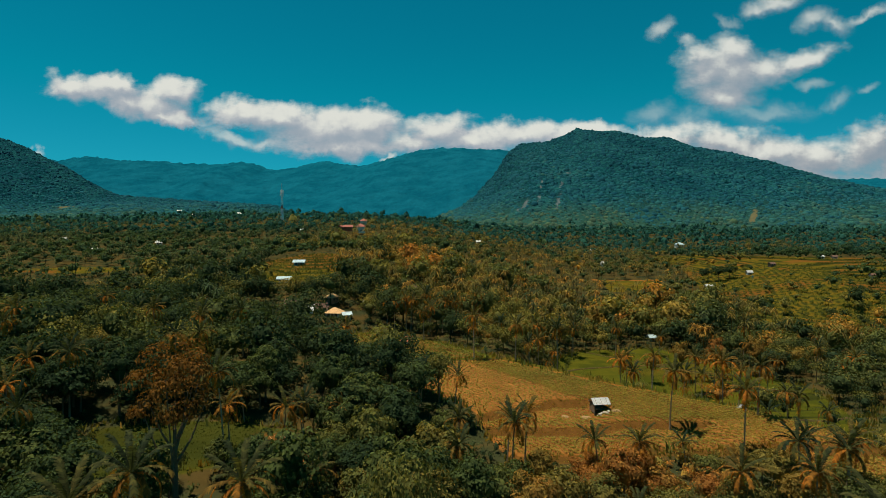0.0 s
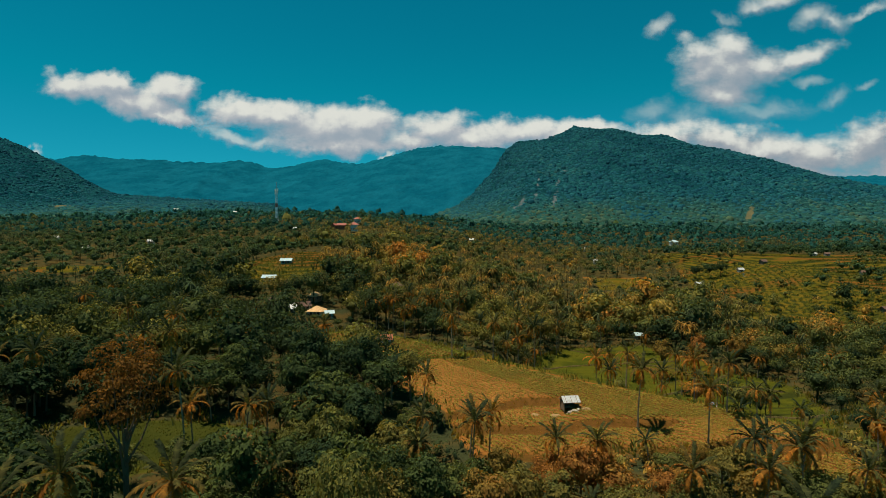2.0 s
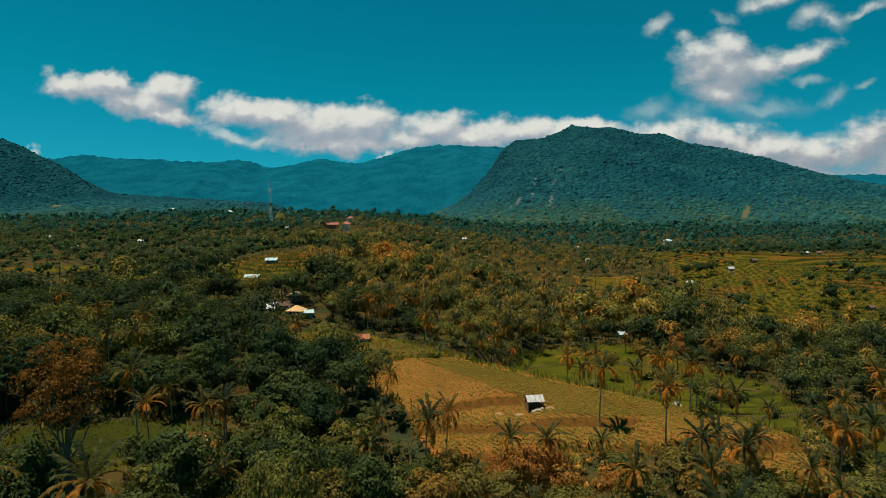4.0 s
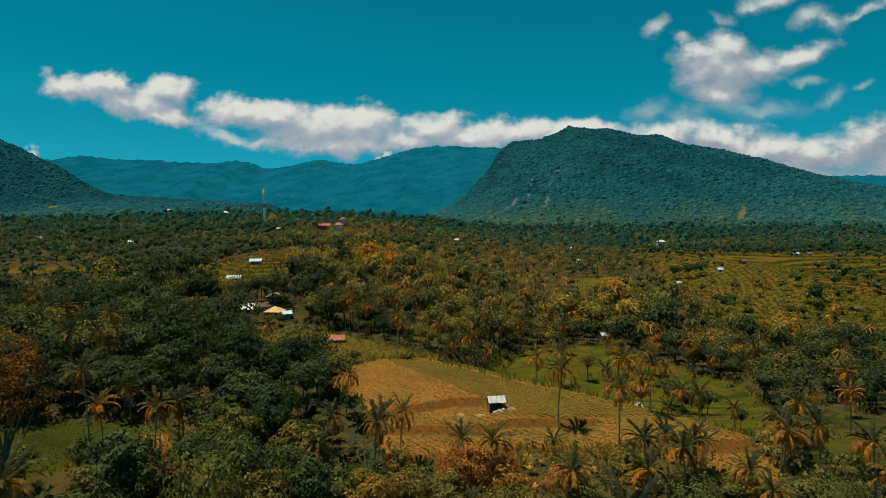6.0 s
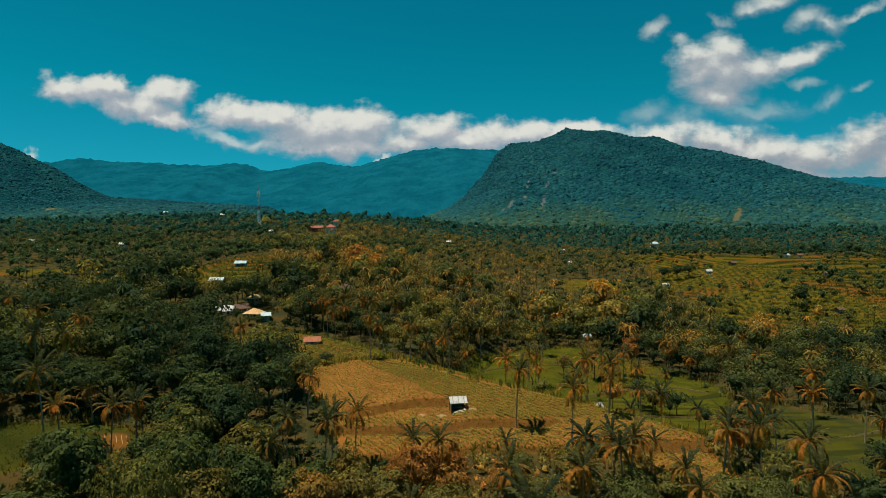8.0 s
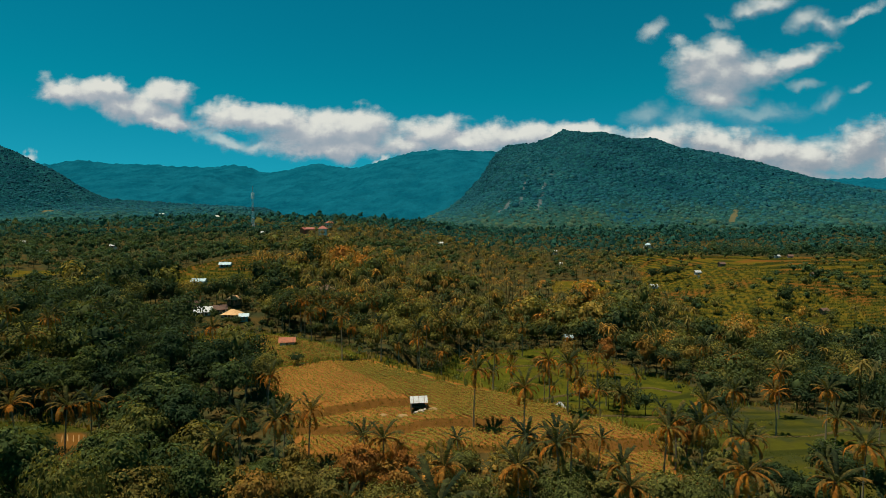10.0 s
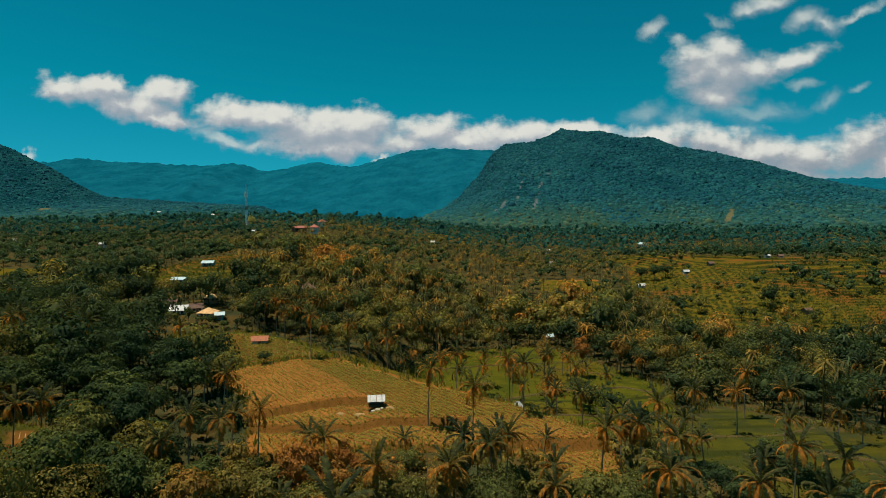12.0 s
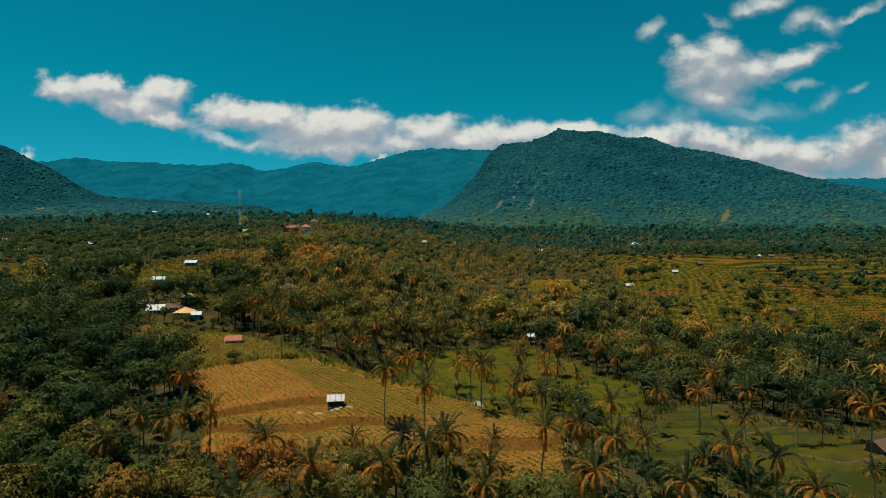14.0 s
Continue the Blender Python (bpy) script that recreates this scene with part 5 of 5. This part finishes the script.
house(-13, 184, 10, 4.4, 3.0, 1.5, 1.0, MAT_TILE, MAT_WHITE, "pale farm hut with a terracotta gable roof beside the bean plot", windows=1)
# the hamlet among the trees
house(-52, 210, 12, 5.5, 4.5, 2.4, 1.5, MAT_ZINC, MAT_WHITE, "white hamlet house with a pale zinc roof", lift=-1.6)
house(-46.5, 212, 30, 4.0, 3.5, 2.2, 1.2, MAT_RUST, MAT_WHITE, "small hamlet house with a rusted roof", lift=-1.3)
house(-41, 210, -8, 5.6, 5, 2.4, 1.6, MAT_TAN, MAT_WHITE, "hamlet house with a tan tiled hip roof", "hip", lift=-1.6)
house(-58, 215, 4, 5, 4, 2.2, 1.3, MAT_RUST, MAT_PLANK, "long hamlet house with a dark rusted roof", lift=-1.1)
house(-36, 208, 20, 2.6, 2.2, 1.8, 0.7, MAT_BLUEROOF, MAT_TEALWALL, "small teal shed with a pale sheet roof", windows=0)
house(-44, 220, 70, 4.5, 3.5, 2.4, 1.2, MAT_TAN, MAT_PLANK, "hamlet hut with a tan roof behind the others", "hip")
house(-31, 230, 5, 3.2, 3, 2.4, 1.2, MAT_WHITE, MAT_WHITE, "small white house with a white roof among trees")
house(12.5, 240, -10, 5, 4, 2.8, 1.5, MAT_TAN, MAT_TILE, "small house with a pinkish roof between palms", "hip")
house(-75.4, 293, 4, 5.2, 4, 2.4, 1.0, MAT_BLUEROOF, MAT_TEALWALL, "teal walled house with a pale blue roof on the terraces", lift=-1.2)
house(-71.7, 252, 3, 5.4, 4, 2.0, 0.9, MAT_BLUEROOF, MAT_WHITE, "low white shed with a pale roof by the terraces", lift=-0.8)
house(-15.4, 260, 15, 6.5, 5, 3.0, 1.8, MAT_RUST, MAT_PLANK, "house with a brown red roof half hidden by trees", "hip")
house(99, 263, 10, 3.0, 2.4, 2.2, 0.9, MAT_BLUEROOF, MAT_WHITE, "white house with a pale blue roof at the paddy's edge", windows=0)
house(203, 268, -5, 5, 4, 2.2, 1.3, MAT_RUST, MAT_PLANK, "small house with a brown roof below the terraces")
house(151, 116, 25, 4.2, 3.4, 1.5, 1.1, MAT_RUST, MAT_PLANK, "low farm shed with a red brown roof by the meadow")
house(-35.5, 75.7, 12, 3.2, 2.8, 3.0, 1.1, MAT_ZINC, MAT_PLANK, "small plank house with a pale zinc roof under palms")
# farms on the terraces
house(195, 409, 5, 4.8, 3.5, 2.0, 1.1, MAT_ZINC, MAT_WHITE, "white house with a zinc roof among terrace trees")
house(240, 437, 5, 4, 3, 2.0, 1.2, MAT_ZINC, MAT_WHITE, "white farmhouse on the terraces")
house(267, 453, 15, 4.5, 3.4, 1.8, 1.2, MAT_RUST, MAT_PLANK, "thatch brown field shed on the terraces")
house(298, 386, -8, 4, 3, 1.8, 1.0, MAT_RUST, MAT_WHITE, "small pale farmhouse beside terrace palms")
house(362, 395, 0, 3.6, 2.6, 1.8, 1.0, MAT_RUST, MAT_PLANK, "long field shed with a rusted roof")
house(251, 307, 12, 3.6, 3, 1.6, 1.0, MAT_RUST, MAT_PLANK, "dark field shed in a hollow of the terraces")
house(352, 520, 4, 4.5, 3.4, 2.0, 1.2, MAT_ZINC, MAT_WHITE, "white farmhouse at the top of the terraces")
house(366, 522, -6, 4, 3.2, 2.0, 1.2, MAT_RUST, MAT_WHITE, "small brown roofed farmhouse at the top of the terraces")
house(313, 740, 0, 10, 7, 3.4, 2.4, MAT_BLUEROOF, MAT_WHITE, "pale roofed house beyond the terraces", "hip", lift=4)
# houses far out in the woods
house(-86, 585, 0, 7.5, 6.5, 6.0, 2.4, MAT_RED, MAT_WHITE, "tall house with a red tiled hip roof above the trees", "hip", 1.2, 3, lift=3)
house(-100, 590, 8, 9, 5, 3.5, 1.8, MAT_RED, MAT_TILE, "long house with a red tiled roof above the trees", lift=4)
house(-107, 586, 75, 5, 4, 3.6, 1.6, MAT_RED, MAT_TILE, "small red roofed wing beside a long house", lift=4)
house(-92, 650, 0, 7, 6, 5.0, 2.0, MAT_RED, MAT_WHITE, "house with a bright red hip roof on the rise", "hip", 1.2, 2, lift=6)
for x, y, w, roof, wall in ((-240, 473, 9, MAT_ZINC, MAT_WHITE), (-270, 432, 10, MAT_ZINC, MAT_PLANK), (-360, 531, 9, MAT_WHITE, MAT_WHITE), (2, 529, 7, MAT_TAN, MAT_WHITE), (38, 600, 8, MAT_WHITE, MAT_WHITE),
                            (176, 675, 9, MAT_WHITE, MAT_WHITE), (154, 540, 6, MAT_WHITE, MAT_WHITE), (-150, 590, 12, MAT_ZINC, MAT_TAN)):
    house(x, y, float(rng.uniform(-15, 15)), w * 0.5, w * 0.36, 2.4, 1.2, roof, wall, "distant pale farmhouse among the woodland", lift=1.5)
for x, y, w in ((-420, 1080, 12), (-395, 1085, 9), (-450, 1130, 11), (-560, 1250, 14), (-610, 1300, 12), (-520, 1260, 12)):
    t = house(x, y, float(rng.uniform(-15, 15)), w, w * 0.6, 3.5, 2.0, MAT_WHITE, MAT_WHITE, "far white village house below the ridge")
    t.location.z = float(max(left_hill(x, y), height(x, y))) + 6


def white_post(x, y):
    t = thing("white_post", "leaning white post with a pennant on the terraces", "post", pose(x, y, float(height(x, y)), 0, -14, 0))
    part("pole", tube(bmesh.new(), [(0, 0, -0.5), (0, 0, 3.4)], [0.32, 0.16], 6), MAT_WHITE, t)
    part("pennant", box(bmesh.new(), 0.1, 1.1, -0.04, 0.04, 2.0, 3.2), MAT_WHITE, t)
    part("foot", box(bmesh.new(), -0.6, 1.2, -0.5, 0.5, -0.6, 0.35), MAT_WHITE, t)


white_post(233, 419)


def tarp_shelter(x, y, w):
    """A tarpaulin over a heap, sagging to the ground."""
    t = thing("tarp_shelter", "low grey tarpaulin shelter at the field's foot", "shelter", pose(x, y, float(height(x, y)), 0, 0, 20))
    bm = bmesh.new()
    rows_ = []
    for i in range(7):
        u = i / 6 * 2 - 1
        rows_.append([bm.verts.new((u * w, v * w * 0.7, 1.3 * (1 - u * u) * (1 - abs(v)) + 0.12 * math.sin(5 * u + 3 * v))) for v in (-1, -0.5, 0, 0.5, 1)])
    for r0, r1 in zip(rows_, rows_[1:]):
        for k in range(4):
            bm.faces.new((r0[k], r0[k + 1], r1[k + 1], r1[k]))
    part("tarpaulin", bm, MAT_ZINC, t)
    part("ridge_pole", tube(bmesh.new(), [(-w, 0, 0), (-w, 0, 0.9), (0, 0, 1.34), (w, 0, 0.9)], [0.05, 0.05, 0.05, 0.05], 5), MAT_PLANK, t)


tarp_shelter(64.5, 119.5, 1.5)

# ---- tilled rows ----
def rows_in(poly, step, along, name, label, mat_ridge, lift=0.24, half=0.4):
    """Ridges of soil laid side by side over a plot, one part a row. Returns the rows' points."""
    plot = tagged(new(name), label, "field", kind="structure")
    d = np.array(along, float)
    d /= np.linalg.norm(d)
    s = np.array([-d[1], d[0]])
    P = np.array(poly, float)
    a0, a1, b0, b1 = (P @ d).min(), (P @ d).max(), (P @ s).min(), (P @ s).max()
    spots = []
    for b in np.arange(b0 + step / 2, b1, step):
        a = np.arange(a0, a1, 0.75)
        wob = 0.25 * bumps(a, np.full(len(a), b * 3), 12, 5, 1)
        x, y = a * d[0] + (b + wob) * s[0], a * d[1] + (b + wob) * s[1]
        ok = (inside(x, y, poly, 0.4) > 0.5) & (np.abs(height(x, y + 0.7) - height(x, y - 0.7)) < 0.5)
        if ok.sum() < 4:
            continue
        x, y = x[ok], y[ok]
        z = height(x, y)
        n = len(x)
        side = s * half
        gap = np.concatenate([[True], np.hypot(np.diff(x), np.diff(y)) > 2.0, [True]])
        ends = np.flatnonzero(gap)
        near = np.min(np.abs(np.arange(n)[:, None] + 0.5 - ends[None]), axis=1)
        crest = lift * np.clip((near - 0.5) / 2.0, 0, 1) - 0.05 * (near < 1)
        v = np.concatenate([np.stack([x - side[0], y - side[1], z - 0.05], 1), np.stack([x, y, z + crest], 1), np.stack([x + side[0], y + side[1], z - 0.05], 1)])
        keep = np.flatnonzero(np.hypot(np.diff(x), np.diff(y)) < 2.0)
        f = np.concatenate([np.stack([keep, keep + 1, keep + 1 + n, keep + n], 1), np.stack([keep + n, keep + 1 + n, keep + 1 + 2 * n, keep + 2 * n], 1)])
        row = new("soil_ridge", mesh_of("soil_ridge", v, f, mat_ridge))
        row.parent = plot
        spots.append(np.stack([x, y, z + crest], 1))
    return np.concatenate(spots)


def soil_material():
    m = Nodes("ridge_soil")
    p = m.place()
    a, b = m.noise(p, 0.12, 4.0).outputs[0], m.noise(p, 2.2, 4.0).outputs[0]
    col = m.mix(m.step(a, 0.36, 0.64), (0.225, 0.086, 0.019, 1), (0.285, 0.118, 0.026, 1))
    col = m.mix(m.math("MULTIPLY", m.step(b, 0.4, 0.7), 0.55), col, (0.13, 0.08, 0.02, 1))
    m.surface(col, 0.95, bump=b, strength=0.6, dist=0.1, spec=0.1)
    return m.mat


MAT_RIDGESOIL = soil_material()
dry_rows = rows_in([(-12, 148), (3, 160), (16, 161.5), (42, 136), (58, 124), (68, 114.5), (78, 103), (78, 91.5), (75, 81), (68, 81), (66, 90), (60.5, 98.5), (51, 100), (13, 101), (8, 116)], 1.25, (0.6, -0.8), "tilled_field", "orange-brown tilled field in parallel ridges", MAT_RIDGESOIL)
bean_rows = rows_in([(-44, 189), (-21, 199), (-4, 189), (14, 166), (3, 163), (-13, 152), (-36, 167)], 1.6, (0.94, 0.34), "bean_field", "olive bean plot in rows with dark furrows", MAT_RIDGESOIL)


def tuft(rand, leaves, size, spread_):
    c = np.stack([rand.normal(size=leaves) * spread_, rand.normal(size=leaves) * spread_, rand.uniform(0.05, size, leaves)], 1)
    n = rand.normal(size=(leaves, 3)) * 0.4 + (0, 0, 1.0)
    return leaves_at(c, n / np.linalg.norm(n, axis=1, keepdims=True), size, rand, 1.8)


def sow(spots, keep, size, name, label, low, high):
    s = spots[rng.random(len(spots)) < keep]
    n = len(s)
    tint = np.clip(low + (high - low) * (0.5 + 0.5 * bumps(s[:, 0], s[:, 1], 16, 91, 2)) + rng.normal(size=n) * 0.12, 0, 1)
    pl = np.stack([s[:, 0] + rng.normal(size=n) * 0.13, s[:, 1] + rng.normal(size=n) * 0.13, s[:, 2], rng.uniform(0.7, 1.3, n), rng.uniform(0, 6.3, n), tint, rng.integers(0, 3, n), np.ones(n)], 1)
    joined(name, [tuft(rng, 4, size, 0.16) for _ in range(3)], pl, MAT_CROP, label, "crop")


sow(np.concatenate([dry_rows] * 3), 0.85, 0.19, "crop_plants", "young olive crop plants in rows on dry soil", 0.15, 0.6)
east = dry_rows[(0.8 * dry_rows[:, 0] + 0.6 * dry_rows[:, 1] > 101 + 2.5 * bumps(dry_rows[:, 0], dry_rows[:, 1], 12, 8, 2)) & (dry_rows[:, 1] > 112)]
sow(np.concatenate([east] * 8), 0.85, 0.20, "crop_plants", "dense yellow-green crop on the field's slope", 0.3, 0.8)
strip = dry_rows[dry_rows[:, 1] < 116]
sow(np.concatenate([strip] * 5), 0.8, 0.16, "crop_plants", "low yellow-green crop on the lower plots", 0.3, 0.85)
sow(np.concatenate([bean_rows] * 4), 1.0, 0.24, "bean_plants", "low olive bean plants in rows", 0.1, 0.4)

# rough grass along the banks and field edges
gx_, gy_ = jittered(-65, 200, 78, 255, 1.5, rng)
edge = np.maximum.reduce([inside(gx_, gy_, p, 3.5) for p in OPEN])
edge = edge * (1 - edge) * 4
ok = (edge > 0.5) & (rng.random(len(gx_)) < 0.7)
gx_, gy_ = gx_[ok], gy_[ok]
n = len(gx_)
pl = np.stack([gx_, gy_, height(gx_, gy_), rng.uniform(0.6, 1.9, n), rng.uniform(0, 6.3, n), np.clip(rng.normal(0.4, 0.3, n), 0, 1), rng.integers(0, 3, n), np.ones(n)], 1)
joined("rough_grass", [blades(rng, 6, 0.7, 0.13, 0.5) for _ in range(3)], pl, MAT_CROP, "rough grass tufts along banks and field edges", "grass")

# weeds and dry grass on the banks between the plots
wx, wy = jittered(0, 84, 92, 130, 0.6, rng)
lift = height(wx, wy + 0.7) - height(wx, wy - 0.7)
ok = (inside(wx, wy, DRY_FIELD, 1) > 0.4) & (lift > 0.3) & (rng.random(len(wx)) < 0.85)
wx, wy = wx[ok], wy[ok]
n = len(wx)
pl = np.stack([wx, wy, height(wx, wy), rng.uniform(0.5, 1.2, n), rng.uniform(0, 6.3, n), np.clip(rng.normal(0.75, 0.25, n), 0, 1), rng.integers(0, 3, n), np.ones(n)], 1)
joined("bank_grass", [blades(rng, 4, 0.26, 0.10, 0.3) for _ in range(3)], pl, MAT_CROP, "dry orange grass on the banks between plots", "grass")

# dark grass on the risers of the terraces
bx_, by_ = jittered(-150, 450, 90, 625, 1.5, rng)
lift = height(bx_, by_ + 1.5) - height(bx_, by_ - 1.5)
ok = (np.maximum.reduce([inside(bx_, by_, p, 2) for p in (TERRACES, LEFT_TERRACE, PADDY, MEADOW)]) > 0.5) & (lift > 0.32) & in_sight(bx_, by_)
bx_, by_ = bx_[ok], by_[ok]
n = len(bx_)
pl = np.stack([bx_, by_, height(bx_, by_), rng.uniform(0.6, 1.7, n), rng.uniform(0, 6.3, n), np.clip(rng.normal(0.1, 0.2, n), 0, 1), rng.integers(0, 3, n), np.ones(n)], 1)
joined("riser_grass", [blades(rng, 5, 0.6, 0.2, 0.7) for _ in range(3)], pl, MAT_CROP, "dark grass along the terrace risers", "grass")

# tussocks and young rice over the wet land
sx_, sy_ = jittered(15, 195, 88, 255, 1.55, rng)
ok = (np.maximum(inside(sx_, sy_, PADDY, 1), inside(sx_, sy_, MEADOW, 1)) > 0.5) & (bumps(sx_, sy_, 11, 17, 3) > 0.12)
sx_, sy_ = sx_[ok], sy_[ok]
n = len(sx_)
pl = np.stack([sx_, sy_, height(sx_, sy_), rng.uniform(0.4, 1.0, n), rng.uniform(0, 6.3, n), np.clip(0.05 + 0.25 * bumps(sx_, sy_, 25, 19, 2) + rng.normal(size=n) * 0.12, 0, 1), rng.integers(0, 3, n), np.ones(n)], 1)
joined("wet_grass", [blades(rng, 4, 0.4, 0.09, 0.4) for _ in range(3)], pl, MAT_CROP, "green tussocks and young rice on wet ground", "grass")

# rough grass over the clearing
cx_, cy_ = jittered(-66, -24, 80, 110, 0.9, rng)
ok = (inside(cx_, cy_, CLEARING, 1) > 0.5) & (inside(cx_, cy_, BED, 1) < 0.3) & (bumps(cx_, cy_, 8, 27, 2) > -0.25)
cx_, cy_ = cx_[ok], cy_[ok]
n = len(cx_)
pl = np.stack([cx_, cy_, height(cx_, cy_), rng.uniform(0.3, 0.9, n), rng.uniform(0, 6.3, n), np.clip(0.1 + 0.3 * bumps(cx_, cy_, 12, 57, 2) + rng.normal(size=n) * 0.1, 0, 1), rng.integers(0, 3, n), np.ones(n)], 1)
joined("clearing_grass", [blades(rng, 5, 0.35, 0.1, 0.4) for _ in range(3)], pl, MAT_CROP, "short rough grass over the woodland clearing", "grass")

# the small seed bed in the clearing
rows_in(BED, 0.8, (0.55, -0.83), "seed_bed", "small brown seed bed with brown mulched rows", MAT_STRAW, 0.07, 0.11)


MAT_BUND = plain_material("bund_soil", (0.07, 0.05, 0.013), 0.95, scale=1.5)


# earth bunds between the paddies
def bund(points, half, tall):
    """A low rounded earth bank along a line over the ground."""
    P = np.array(points, float)
    seg = np.concatenate([[0], np.cumsum(np.hypot(*np.diff(P, axis=0).T))])
    s = np.arange(0, seg[-1], 0.8)
    x, y = np.interp(s, seg, P[:, 0]) + 0.5 * bumps(s, s * 0 + points[0][0], 9, 3, 2), np.interp(s, seg, P[:, 1]) + 0.5 * bumps(s, s * 0 + points[0][1], 7, 4, 2)
    dx, dy = np.gradient(x), np.gradient(y)
    n = np.hypot(dx, dy)
    nx, ny = -dy / n, dx / n
    z, k = height(x, y), len(s)
    lump = tall * (1 + 0.3 * bumps(x, y, 3, 6, 2))
    half = 0.7 * half
    rows_ = [np.stack([x + nx * half * o, y + ny * half * o, z + lump * u - 0.08], 1) for o, u in ((-1, 0), (-0.45, 0.9), (0.45, 1.0), (1, 0))]
    tagged(new("paddy_bund", mesh_of("paddy_bund", np.concatenate(rows_), grid_faces(4, k), MAT_BUND, True)), "low brown earth bund between green paddies", "bund", "paddy bunds", kind="structure")
    g = np.repeat(np.stack([x, y, z + 0.2], 1), 2, 0)
    m = len(g)
    g[:, :2] += rng.normal(size=(m, 2)) * half * 0.7
    return g


verge = np.concatenate([bund(*b) for b in (
    ([(62, 170), (74.7, 176.2), (90.4, 182.1), (110.2, 185.6), (118, 180)], 0.8, 0.5), ([(44, 208), (52, 212.2), (66, 216), (83.4, 218.7), (106.9, 223)], 0.55, 0.4),
    ([(83.4, 218.7), (92, 211), (101, 205.6), (112, 202)], 0.5, 0.35), ([(70, 146), (78.4, 150.3), (90, 149), (102.3, 146.7), (112, 150)], 0.7, 0.45), ([(90.4, 182), (88, 200), (83.4, 218.7)], 0.4, 0.3),
    ([(122, 116), (132.6, 113.3), (139.2, 109.3), (149.2, 113.2), (160, 116)], 0.9, 0.45), ([(100, 118), (112, 126), (126, 128), (140, 134)], 0.7, 0.4), ([(60, 243), (70, 232), (83.4, 218.7)], 0.4, 0.3))])
n = len(verge)
pl = np.stack([verge[:, 0], verge[:, 1], height(verge[:, 0], verge[:, 1]), rng.uniform(0.4, 1.1, n), rng.uniform(0, 6.3, n), np.clip(rng.normal(0.45, 0.3, n), 0, 1), rng.integers(0, 3, n), np.ones(n)], 1)
joined("bund_grass", [blades(rng, 4, 0.45, 0.1, 0.35) for _ in range(3)], pl, MAT_CROP, "dry and green grass along the paddy bunds", "grass")
